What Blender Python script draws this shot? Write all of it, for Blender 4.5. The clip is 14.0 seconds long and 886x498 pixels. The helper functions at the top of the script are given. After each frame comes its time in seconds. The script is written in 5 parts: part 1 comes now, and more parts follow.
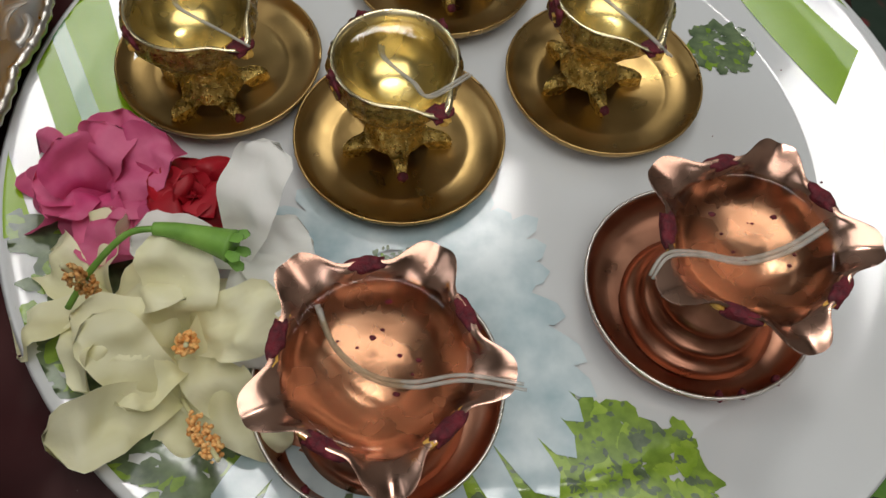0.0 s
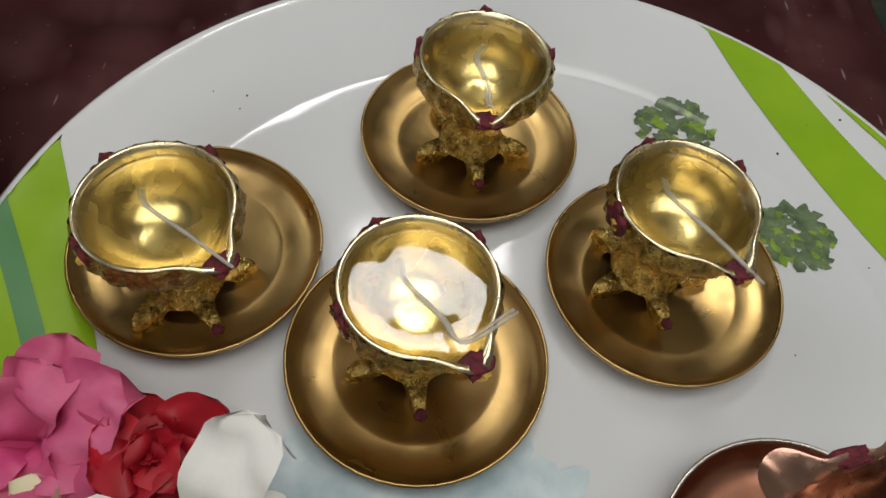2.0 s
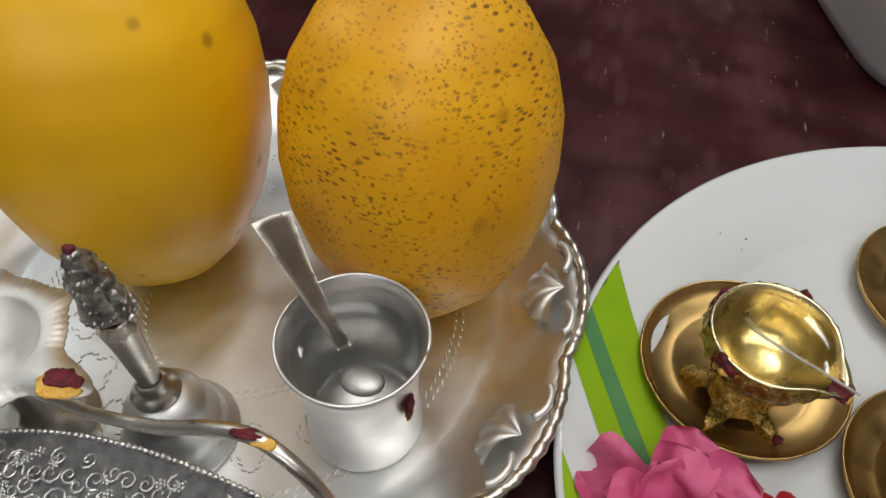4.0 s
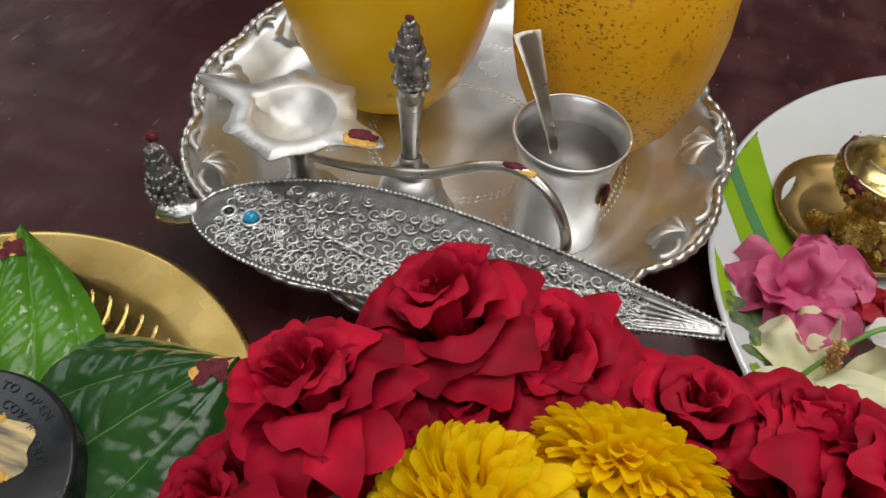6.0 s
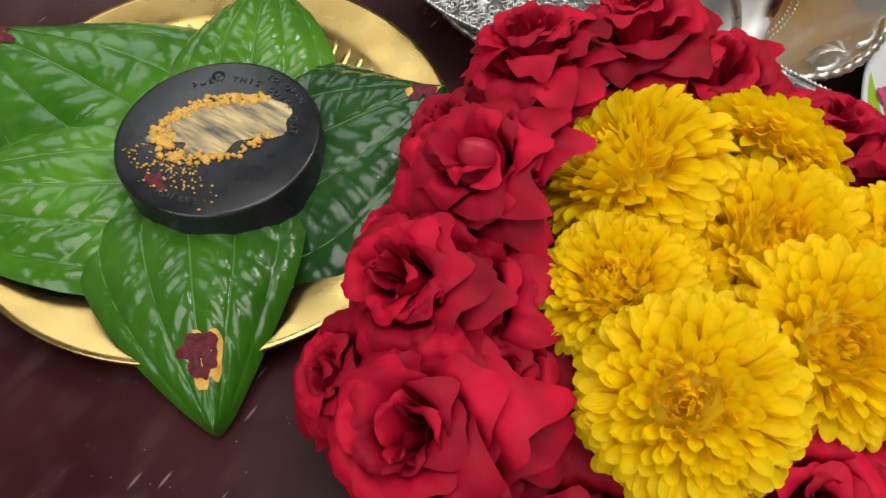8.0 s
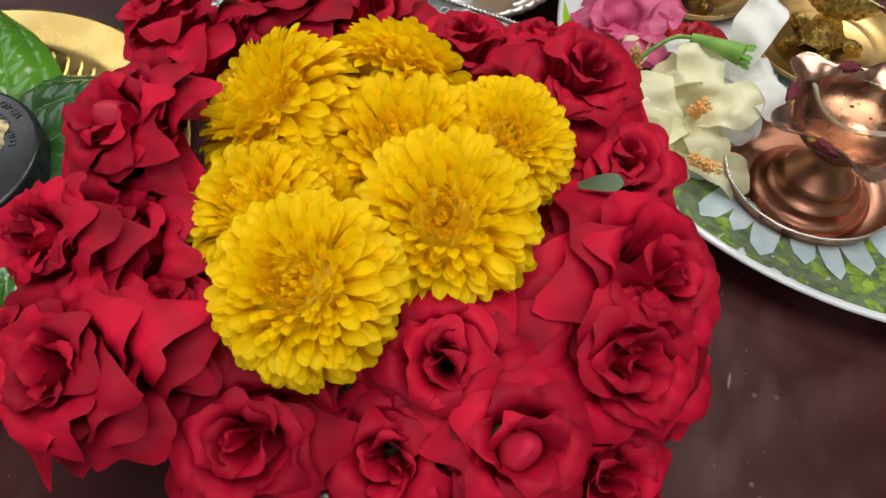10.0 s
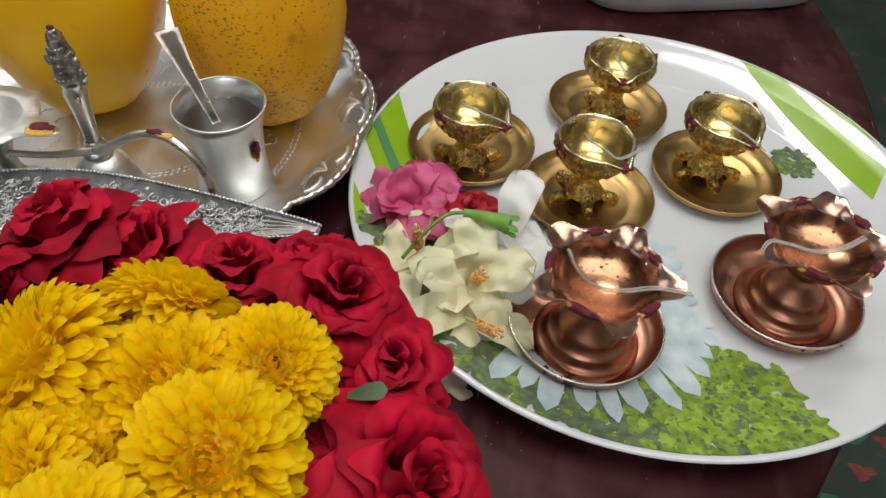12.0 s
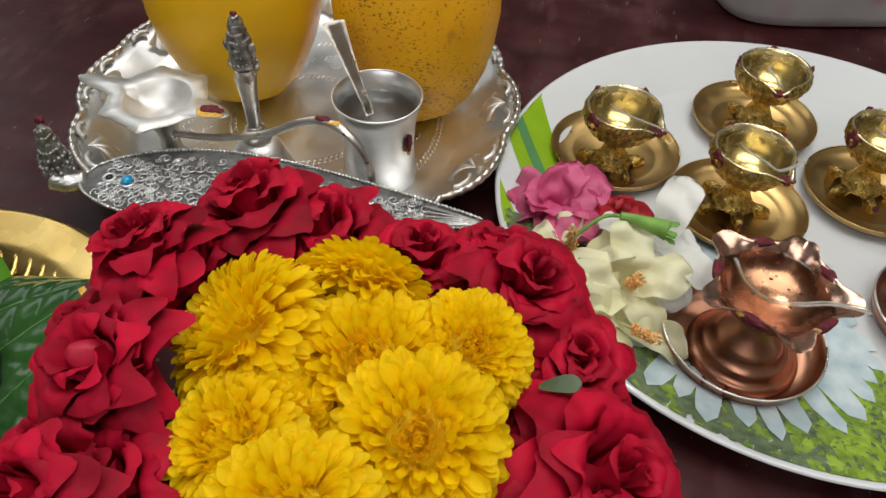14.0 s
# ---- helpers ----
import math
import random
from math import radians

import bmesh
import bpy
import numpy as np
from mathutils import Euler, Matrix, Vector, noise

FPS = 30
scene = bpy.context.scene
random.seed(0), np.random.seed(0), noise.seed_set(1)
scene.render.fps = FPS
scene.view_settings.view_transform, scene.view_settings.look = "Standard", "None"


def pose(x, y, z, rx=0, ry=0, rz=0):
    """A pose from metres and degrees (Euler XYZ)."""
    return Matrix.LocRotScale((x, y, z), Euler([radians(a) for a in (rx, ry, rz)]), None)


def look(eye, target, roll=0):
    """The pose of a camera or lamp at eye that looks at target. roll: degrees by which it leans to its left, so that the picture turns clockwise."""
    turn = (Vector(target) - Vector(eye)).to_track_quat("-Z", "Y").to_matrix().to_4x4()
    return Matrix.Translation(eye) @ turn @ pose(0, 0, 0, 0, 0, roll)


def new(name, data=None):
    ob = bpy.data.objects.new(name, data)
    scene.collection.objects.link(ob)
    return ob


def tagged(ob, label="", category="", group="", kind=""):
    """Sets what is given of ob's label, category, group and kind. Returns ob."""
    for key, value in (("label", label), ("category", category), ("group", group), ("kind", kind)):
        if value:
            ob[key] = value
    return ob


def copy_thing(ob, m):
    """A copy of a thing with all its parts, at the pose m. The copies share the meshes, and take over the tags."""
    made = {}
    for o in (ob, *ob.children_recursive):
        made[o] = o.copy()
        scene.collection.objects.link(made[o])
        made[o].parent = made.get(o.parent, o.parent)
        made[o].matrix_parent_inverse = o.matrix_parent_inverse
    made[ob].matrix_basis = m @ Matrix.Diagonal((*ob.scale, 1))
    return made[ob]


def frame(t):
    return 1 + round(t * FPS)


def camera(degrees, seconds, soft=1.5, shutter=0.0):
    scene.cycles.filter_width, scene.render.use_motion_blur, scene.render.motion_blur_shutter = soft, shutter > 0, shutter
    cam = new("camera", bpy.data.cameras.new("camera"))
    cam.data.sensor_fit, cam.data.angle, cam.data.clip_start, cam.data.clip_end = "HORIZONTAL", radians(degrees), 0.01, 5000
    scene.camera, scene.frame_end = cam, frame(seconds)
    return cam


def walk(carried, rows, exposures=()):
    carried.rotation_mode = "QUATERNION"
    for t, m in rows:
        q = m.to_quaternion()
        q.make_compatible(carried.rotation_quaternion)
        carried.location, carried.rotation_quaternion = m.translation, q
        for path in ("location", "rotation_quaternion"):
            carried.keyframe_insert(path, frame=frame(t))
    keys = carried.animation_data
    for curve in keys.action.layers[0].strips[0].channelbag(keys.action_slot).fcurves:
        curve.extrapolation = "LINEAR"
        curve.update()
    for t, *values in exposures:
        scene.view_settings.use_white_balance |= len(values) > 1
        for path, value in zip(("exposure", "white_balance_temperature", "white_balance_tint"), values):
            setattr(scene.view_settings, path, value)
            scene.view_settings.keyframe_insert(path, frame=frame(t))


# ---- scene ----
cam = camera(61.9, 14.0)
PATH = [
    (0, (-0.0259, -0.179, 0.2519), (-0.011, 0.008, -0.1013), 6.6),
    (0.5, (-0.0386, -0.1459, 0.2403), (-0.0149, 0.0472, -0.1093), 8.96),
    (1, (-0.0421, -0.1171, 0.2404), (-0.0154, 0.0806, -0.1063), 9.93),
    (1.5, (-0.0379, -0.1046, 0.2333), (-0.0139, 0.1028, -0.1079), 9.14),
    (2, (-0.041, -0.0998, 0.2302), (-0.0196, 0.1145, -0.1068), 9.09),
    (2.5, (-0.0551, -0.101, 0.2352), (-0.0417, 0.1226, -0.0961), 7.95),
    (3, (-0.1009, -0.1071, 0.2438), (-0.11, 0.1264, -0.0809), 4.64),
    (3.5, (-0.1550, -0.1188, 0.2645), (-0.1890, 0.119, -0.0554), 1.5),
    (3.7, (-0.1720, -0.1290, 0.2730), (-0.2252, 0.1132, -0.0410), -0.8),
    (5.8, (-0.23, -0.2724, 0.2785), (-0.3045, -0.018, -0.021), 2.48),
    (6, (-0.2274, -0.2836, 0.2793), (-0.3071, -0.0361, -0.0247), 2.79),
    (6.5, (-0.2301, -0.3116, 0.2819), (-0.332, -0.0838, -0.0306), 1.74),
    (7, (-0.242, -0.3414, 0.2838), (-0.361, -0.1338, -0.0367), 0.36),
    (7.5, (-0.234, -0.3659, 0.2904), (-0.3579, -0.1728, -0.0372), -0.21),
    (8, (-0.2117, -0.3787, 0.2861), (-0.3266, -0.1946, -0.05), 0.59),
    (8.2, (-0.2047, -0.385, 0.2832), (-0.312, -0.2026, -0.0562), 1.48),
    (10.3, (-0.1179, -0.3698, 0.2936), (-0.1809, -0.1508, -0.035), 0.22),
    (10.5, (-0.1119, -0.3638, 0.3026), (-0.1664, -0.1368, -0.0222), 1.16),
    (11, (-0.0925, -0.3516, 0.3161), (-0.1274, -0.1065, 0.002), 3.25),
    (11.5, (-0.0844, -0.3425, 0.319), (-0.106, -0.0836, 0.0148), 4.16),
    (12, (-0.0972, -0.3494, 0.3267), (-0.1157, -0.0809, 0.0308), 4.37),
    (12.5, (-0.1239, -0.361, 0.3336), (-0.1509, -0.0864, 0.0441), 3.88),
    (13, (-0.136, -0.3625, 0.3276), (-0.1744, -0.0874, 0.0398), 3.28),
    (13.5, (-0.1425, -0.3659, 0.3216), (-0.1904, -0.0939, 0.0321), 2.86),
    (14, (-0.1439, -0.3629, 0.3187), (-0.1962, -0.0956, 0.0258), 2.74),
]
walk(cam, [(t, look(eye, target, roll)) for t, eye, target, roll in PATH],
     ((0, -0.54), (1.5, -0.42), (2.5, -0.37), (3.5, -0.20), (5.8, -0.14), (7.2, 0.10), (8.2, 0.20), (10.3, 0.16), (11.5, -0.06), (14, -0.02)))

# ---- room light ----
world = bpy.data.worlds.new("world")
scene.world = world
world.use_nodes = True
sky = world.node_tree.nodes.new("ShaderNodeTexSky")
sky.sky_type, sky.sun_disc, sky.sun_elevation, sky.sun_rotation = "NISHITA", False, 0.8, 0.6
world.node_tree.links.new(sky.outputs[0], world.node_tree.nodes["Background"].inputs[0])
world.node_tree.nodes["Background"].inputs[1].default_value = 0.1


def area(name, eye, target, sx, sy, watts, col):
    d = bpy.data.lights.new(name, "AREA")
    d.shape, d.size, d.size_y, d.energy, d.color = "RECTANGLE", sx, sy, watts, col
    ob = new(name, d)
    ob.matrix_world = look(eye, target)
    return ob


area("ceiling_lamp", (0.05, 1.15, 1.95), (0, 0, 0), 0.52, 0.32, 11, (1.0, 0.98, 0.95))
# Cool side fill added from the west; the wall there has no opening.
area("west_fill", (-1.75, 0.6, 1.2), (-0.2, 0.0, 0.0), 1.1, 1.2, 8, (0.92, 0.97, 1.0))
# Front fill added behind the camera to lift the flowers and papayas.
area("south_fill", (-0.35, -1.9, 1.25), (-0.2, -0.1, 0.0), 1.4, 1.0, 17, (0.97, 0.98, 1.0))
# Broad fill added overhead for soft even light; no fixture is known there.
area("overhead_fill", (0.25, -0.20, 2.27), (0.25, -0.19, 0.0), 2.2, 1.2, 38, (1.0, 0.97, 0.93))


# ---- materials ----
def pm(name, a, b, scale=30.0, rough=(0.35, 0.5), metal=0.0, bump=0.0, bscale=200.0, rnd=0.0, sheen=0.0, sss=0.0, stretch=(1, 1, 1), spec=0.5, coat=0.0, detail=4.0, glow=0.0):
    """Two-tone noise colour, uneven gloss and fine relief."""
    m = bpy.data.materials.new(name)
    m.use_nodes = True
    nt = m.node_tree
    N, L = nt.nodes.new, nt.links.new
    p = nt.nodes["Principled BSDF"]
    tc, mp = N("ShaderNodeTexCoord"), N("ShaderNodeMapping")
    mp.inputs["Scale"].default_value = stretch
    L(tc.outputs["Object"], mp.inputs[0])
    no = N("ShaderNodeTexNoise")
    no.inputs["Scale"].default_value, no.inputs["Detail"].default_value = scale, detail
    L(mp.outputs[0], no.inputs["Vector"])
    ramp = N("ShaderNodeValToRGB")
    ramp.color_ramp.elements[0].position, ramp.color_ramp.elements[1].position = 0.32, 0.68
    ramp.color_ramp.elements[0].color, ramp.color_ramp.elements[1].color = (*a, 1), (*b, 1)
    L(no.outputs[0], ramp.inputs[0])
    last = ramp.outputs[0]
    if rnd:
        oi, mr, hs = N("ShaderNodeObjectInfo"), N("ShaderNodeMapRange"), N("ShaderNodeHueSaturation")
        mr.inputs[3].default_value, mr.inputs[4].default_value = 1 - rnd, 1 + rnd
        L(oi.outputs["Random"], mr.inputs[0])
        L(mr.outputs[0], hs.inputs["Value"])
        L(last, hs.inputs["Color"])
        last = hs.outputs[0]
    L(last, p.inputs["Base Color"])
    n2, r2 = N("ShaderNodeTexNoise"), N("ShaderNodeMapRange")
    n2.inputs["Scale"].default_value = scale * 2.3
    L(mp.outputs[0], n2.inputs["Vector"])
    r2.inputs[1].default_value, r2.inputs[2].default_value = 0.3, 0.7
    r2.inputs[3].default_value, r2.inputs[4].default_value = rough
    L(n2.outputs[0], r2.inputs[0])
    L(r2.outputs[0], p.inputs["Roughness"])
    p.inputs["Metallic"].default_value = metal
    p.inputs["Specular IOR Level"].default_value = spec
    p.inputs["Sheen Weight"].default_value = sheen
    p.inputs["Coat Weight"].default_value = coat
    p.inputs["Coat Roughness"].default_value = 0.08
    if sss:
        p.inputs["Subsurface Weight"].default_value = sss
        p.inputs["Subsurface Radius"].default_value = (0.004, 0.002, 0.001)
        p.inputs["Subsurface Scale"].default_value = 0.5
    if bump:
        n3, bp = N("ShaderNodeTexNoise"), N("ShaderNodeBump")
        n3.inputs["Scale"].default_value, n3.inputs["Detail"].default_value = bscale, 3
        L(mp.outputs[0], n3.inputs["Vector"])
        bp.inputs["Strength"].default_value, bp.inputs["Distance"].default_value = bump, 0.001
        L(n3.outputs[0], bp.inputs["Height"])
        L(bp.outputs[0], p.inputs["Normal"])
    if glow:
        tl, mx = N("ShaderNodeBsdfTranslucent"), N("ShaderNodeMixShader")
        mx.inputs[0].default_value = glow
        L(last, tl.inputs[0]), L(p.outputs[0], mx.inputs[1]), L(tl.outputs[0], mx.inputs[2])
        L(mx.outputs[0], nt.nodes["Material Output"].inputs[0])
    return m


def add_spots(m, col, scale, size, amount, only_noise=None, stretch=(1, 1, 1)):
    """Lays small round flecks of another colour over a material's base colour."""
    nt = m.node_tree
    N, L = nt.nodes.new, nt.links.new
    p = nt.nodes["Principled BSDF"]
    old = p.inputs["Base Color"].links[0].from_socket
    tc, vo, lt, mx = N("ShaderNodeTexCoord"), N("ShaderNodeTexVoronoi"), N("ShaderNodeMapRange"), N("ShaderNodeMixRGB")
    vo.inputs["Scale"].default_value = scale
    mp = N("ShaderNodeMapping")
    mp.inputs["Scale"].default_value, mp.inputs["Rotation"].default_value = stretch, (0, 0, 0.7 if stretch[0] != stretch[1] else 0)
    L(tc.outputs["Object"], mp.inputs[0]), L(mp.outputs[0], vo.inputs["Vector"])
    lt.inputs[1].default_value, lt.inputs[2].default_value, lt.inputs[3].default_value, lt.inputs[4].default_value = size * 0.5, size, amount, 0
    L(vo.outputs["Distance"], lt.inputs[0])
    fac = lt.outputs[0]
    if only_noise:
        no, mr, mu = N("ShaderNodeTexNoise"), N("ShaderNodeMapRange"), N("ShaderNodeMath")
        no.inputs["Scale"].default_value = only_noise
        L(tc.outputs["Object"], no.inputs["Vector"])
        mr.inputs[1].default_value, mr.inputs[2].default_value = 0.42, 0.58
        L(no.outputs[0], mr.inputs[0])
        mu.operation = "MULTIPLY"
        L(mr.outputs[0], mu.inputs[0]), L(fac, mu.inputs[1])
        fac = mu.outputs[0]
    L(fac, mx.inputs[0]), L(old, mx.inputs[1])
    mx.inputs[2].default_value = (*col, 1)
    L(mx.outputs[0], p.inputs["Base Color"])
    return m


def clear_liquid(name, tint, ripple=0.06):
    """Clear liquid: a tinted see-through surface with a mirror gloss."""
    m = bpy.data.materials.new(name)
    m.use_nodes = True
    nt = m.node_tree
    N, L = nt.nodes.new, nt.links.new
    nt.nodes.remove(nt.nodes["Principled BSDF"])
    fr, tr, gl, mx = N("ShaderNodeFresnel"), N("ShaderNodeBsdfTransparent"), N("ShaderNodeBsdfGlossy"), N("ShaderNodeMixShader")
    fr.inputs[0].default_value = 1.5
    tr.inputs[0].default_value = (*tint, 1)
    gl.inputs["Roughness"].default_value = 0.02
    no, bp, tc = N("ShaderNodeTexNoise"), N("ShaderNodeBump"), N("ShaderNodeTexCoord")
    no.inputs["Scale"].default_value = 45
    bp.inputs["Strength"].default_value, bp.inputs["Distance"].default_value = ripple, 0.004
    L(tc.outputs["Object"], no.inputs["Vector"]), L(no.outputs[0], bp.inputs["Height"]), L(bp.outputs[0], gl.inputs["Normal"])
    L(fr.outputs[0], mx.inputs[0]), L(tr.outputs[0], mx.inputs[1]), L(gl.outputs[0], mx.inputs[2])
    L(mx.outputs[0], nt.nodes["Material Output"].inputs[0])
    return m


M_TABLE = add_spots(pm("table_lacquer", (0.024, 0.0048, 0.0056), (0.046, 0.0105, 0.0115), 11, (0.28, 0.45), stretch=(1, 2.0, 1), bump=0.2, bscale=40, spec=0.12), (0.22, 0.13, 0.12), 70, 0.10, 0.5, 14)
add_spots(M_TABLE, (0.30, 0.24, 0.22), 160, 0.07, 0.7, 9)
add_spots(M_TABLE, (0.085, 0.035, 0.034), 30, 0.70, 0.5, 9)
add_spots(M_TABLE, (0.085, 0.040, 0.038), 95, 0.50, 0.4, 18, (1.0, 0.35, 1))
add_spots(M_TABLE, (0.34, 0.27, 0.25), 150, 0.11, 0.5, 9, (1.0, 0.16, 1))
M_WHITE = pm("melamine", (0.59, 0.61, 0.62), (0.64, 0.66, 0.66), 6, (0.06, 0.11), spec=0.6)
M_PGREEN = pm("print_green", (0.20, 0.36, 0.01), (0.26, 0.43, 0.02), 25, (0.14, 0.20), spec=0.25)
M_PDARK = pm("print_dark_green", (0.07, 0.20, 0.07), (0.10, 0.26, 0.10), 25, (0.12, 0.18))
M_PLEAF = [pm("print_leaf", (0.13, 0.22, 0.03), (0.25, 0.38, 0.055), 190, (0.12, 0.2)), pm("print_leaf_light", (0.20, 0.33, 0.03), (0.34, 0.48, 0.07), 160, (0.12, 0.2)), pm("print_leaf_deep", (0.075, 0.11, 0.06), (0.17, 0.23, 0.12), 190, (0.12, 0.2))]
M_PPETAL = pm("print_petal", (0.34, 0.46, 0.50), (0.60, 0.69, 0.71), 60, (0.12, 0.18), stretch=(1, 1, 1))
M_BRASS = pm("brass", (0.38, 0.25, 0.09), (0.52, 0.35, 0.14), 35, (0.26, 0.42), 1.0, 0.06, 400)
M_BRASS_R = pm("brass_cast", (0.22, 0.14, 0.03), (0.62, 0.44, 0.13), 300, (0.22, 0.38), 1.0, 1.0, 620)
M_BRASS_IN = pm("brass_polished", (0.77, 0.66, 0.40), (0.85, 0.76, 0.50), 40, (0.20, 0.32), 1.0, 0.05, 300)
M_COPPER = pm("copper", (0.46, 0.265, 0.195), (0.60, 0.385, 0.30), 45, (0.19, 0.33), 1.0, 0.08, 300)
M_COPPER_D = pm("copper_aged", (0.30, 0.13, 0.08), (0.50, 0.25, 0.16), 40, (0.26, 0.42), 1.0, 0.08, 260)
M_TIN = pm("tinned_edge", (0.60, 0.55, 0.50), (0.72, 0.68, 0.63), 60, (0.25, 0.4), 1.0, 0.05)
M_SILVER = pm("silver", (0.69, 0.70, 0.695), (0.83, 0.84, 0.835), 30, (0.36, 0.50), 1.0, 0.08, 250)
M_SILVER_M = pm("silver_matt", (0.66, 0.65, 0.62), (0.82, 0.81, 0.78), 50, (0.46, 0.60), 1.0, 0.15, 500)
M_CUP = pm("silver_cup_wall", (0.62, 0.615, 0.60), (0.78, 0.775, 0.76), 40, (0.30, 0.42), 1.0, 0.08, 300)
M_SILVER_D = pm("silver_worn", (0.50, 0.47, 0.42), (0.76, 0.73, 0.68), 60, (0.26, 0.42), 1.0, 0.1, 300)
M_CARVED = pm("carved_silver", (0.14, 0.13, 0.12), (0.52, 0.51, 0.49), 260, (0.30, 0.5), 0.9, 0.5, 500)
M_OXID = pm("oxidised_silver", (0.52, 0.52, 0.515), (0.78, 0.78, 0.77), 160, (0.30, 0.44), 1.0, 0.5, 500)
M_OXDARK = pm("oxidised_ground", (0.27, 0.27, 0.265), (0.46, 0.455, 0.45), 160, (0.4, 0.6), 0.8, 0.3, 500)
M_OIL = clear_liquid("oil", (0.98, 0.93, 0.72), 0.20)
M_OIL_C = clear_liquid("oil_thick", (0.97, 0.90, 0.78))
M_WATER = clear_liquid("water", (0.96, 0.97, 0.97))
M_WICK = pm("cotton_wick", (0.48, 0.46, 0.40), (0.66, 0.64, 0.58), 300, (0.3, 0.5), 0, 0.5, 900)
wn = M_WICK.node_tree
wet, wmix = wn.nodes.new("ShaderNodeBsdfTransparent"), wn.nodes.new("ShaderNodeMixShader")
wmix.inputs[0].default_value = 0.55
wn.links.new(wn.nodes["Principled BSDF"].outputs[0], wmix.inputs[1]), wn.links.new(wet.outputs[0], wmix.inputs[2])
wn.links.new(wmix.outputs[0], wn.nodes["Material Output"].inputs[0])
M_KUM = pm("kumkum", (0.06, 0.004, 0.010), (0.16, 0.010, 0.020), 400, (0.6, 0.9), 0, 0.8, 900)
M_TUR = pm("turmeric", (0.65, 0.33, 0.04), (0.80, 0.50, 0.12), 300, (0.7, 0.9), 0, 0.8, 800)
M_ROSE = pm("rose_petal", (0.25, 0.002, 0.014), (0.54, 0.005, 0.034), 55, (0.55, 0.7), 0, 0.35, 180, rnd=0.30, spec=0.14, glow=0.04)
M_BUD = pm("rose_bud", (0.44, 0.008, 0.035), (0.58, 0.03, 0.075), 60, (0.4, 0.55), 0, 0.2, 220, rnd=0.1, spec=0.3)
M_MUM = pm("mum_petal", (0.98, 0.73, 0.003), (0.99, 0.81, 0.005), 60, (0.42, 0.6), 0, 0.2, 300, rnd=0.04, spec=0.2, glow=0.5)
M_MUM_IN = pm("mum_floret", (0.97, 0.64, 0.003), (0.98, 0.74, 0.005), 60, (0.45, 0.6), 0, 0.2, 300, rnd=0.08, spec=0.25, glow=0.3)
M_STEM = pm("stem_green", (0.10, 0.24, 0.03), (0.22, 0.42, 0.07), 80, (0.4, 0.6), 0, 0.2, 300)
M_CREAM = pm("cream_petal", (0.80, 0.77, 0.44), (0.90, 0.88, 0.62), 45, (0.45, 0.6), 0, 0.25, 160, rnd=0.06, glow=0.25)
M_WPETAL = pm("white_petal", (0.78, 0.79, 0.74), (0.86, 0.86, 0.82), 45, (0.45, 0.6), 0, 0.25, 160, rnd=0.05, glow=0.25)
M_PINK = pm("pink_petal", (0.58, 0.05, 0.19), (0.74, 0.16, 0.31), 50, (0.45, 0.6), 0, 0.25, 180, rnd=0.15, glow=0.25)
M_RED = pm("red_petal", (0.34, 0.004, 0.012), (0.55, 0.012, 0.03), 50, (0.45, 0.6), 0, 0.25, 180, rnd=0.2, glow=0.2)
M_STAMEN = pm("stamen", (0.70, 0.28, 0.06), (0.85, 0.55, 0.22), 300, (0.6, 0.8), 0, 0.5, 700, rnd=0.2)
M_LEAF = pm("betel_leaf", (0.021, 0.098, 0.005), (0.055, 0.185, 0.010), 30, (0.17, 0.27), 0, 0.3, 230, rnd=0.22, spec=0.45)
M_LEAF_B = pm("betel_leaf_bright", (0.034, 0.130, 0.006), (0.078, 0.230, 0.012), 26, (0.17, 0.27), 0, 0.3, 230, spec=0.45)
M_LEAF_R = pm("rose_leaf_grey", (0.05, 0.085, 0.04), (0.09, 0.13, 0.07), 60, (0.4, 0.6), 0, 0.3, 230)
M_LEAF_D = pm("betel_leaf_dark", (0.009, 0.046, 0.009), (0.022, 0.078, 0.015), 22, (0.16, 0.26), 0, 0.2, 160, spec=0.4)
M_VEIN = pm("leaf_vein", (0.07, 0.19, 0.028), (0.11, 0.26, 0.05), 80, (0.3, 0.45))
M_BLACK = pm("black_plastic", (0.006, 0.007, 0.009), (0.013, 0.014, 0.017), 40, (0.24, 0.36), 0, 0.08, 400, spec=0.5)
M_ASH = pm("wiped_powder", (0.10, 0.10, 0.09), (0.72, 0.55, 0.26), 55, (0.7, 0.9), 0, 0.5, 500, stretch=(1, 6, 1))
M_GOLD = pm("gold_plate", (0.50, 0.33, 0.10), (0.61, 0.43, 0.155), 25, (0.22, 0.34), 1.0, 0.06, 200)
M_PAPAYA = pm("papaya_skin", (0.76, 0.35, 0.004), (0.88, 0.48, 0.007), 18, (0.38, 0.55), 0, 0.12, 300, spec=0.4)
add_spots(M_PAPAYA, (0.26, 0.09, 0.008), 300, 0.27, 0.9, 24)
add_spots(M_PAPAYA, (0.28, 0.10, 0.01), 520, 0.30, 0.8, 40)
add_spots(M_PAPAYA, (0.28, 0.10, 0.01), 210, 0.24, 0.5, 30)
add_spots(M_PAPAYA, (0.26, 0.09, 0.01), 55, 0.22, 0.35, 30)
add_spots(M_PAPAYA, (0.42, 0.17, 0.01), 24, 0.75, 0.45, 16)
add_spots(M_PAPAYA, (0.16, 0.05, 0.008), 420, 0.34, 0.9, 20, (0.45, 0.45, 1.2))
M_PAPAYA2 = pm("papaya_skin_smooth", (0.76, 0.40, 0.005), (0.88, 0.52, 0.008), 12, (0.35, 0.5), 0, 0.10, 300, spec=0.4)
add_spots(M_PAPAYA2, (0.18, 0.08, 0.01), 42, 0.16, 0.8, 16)
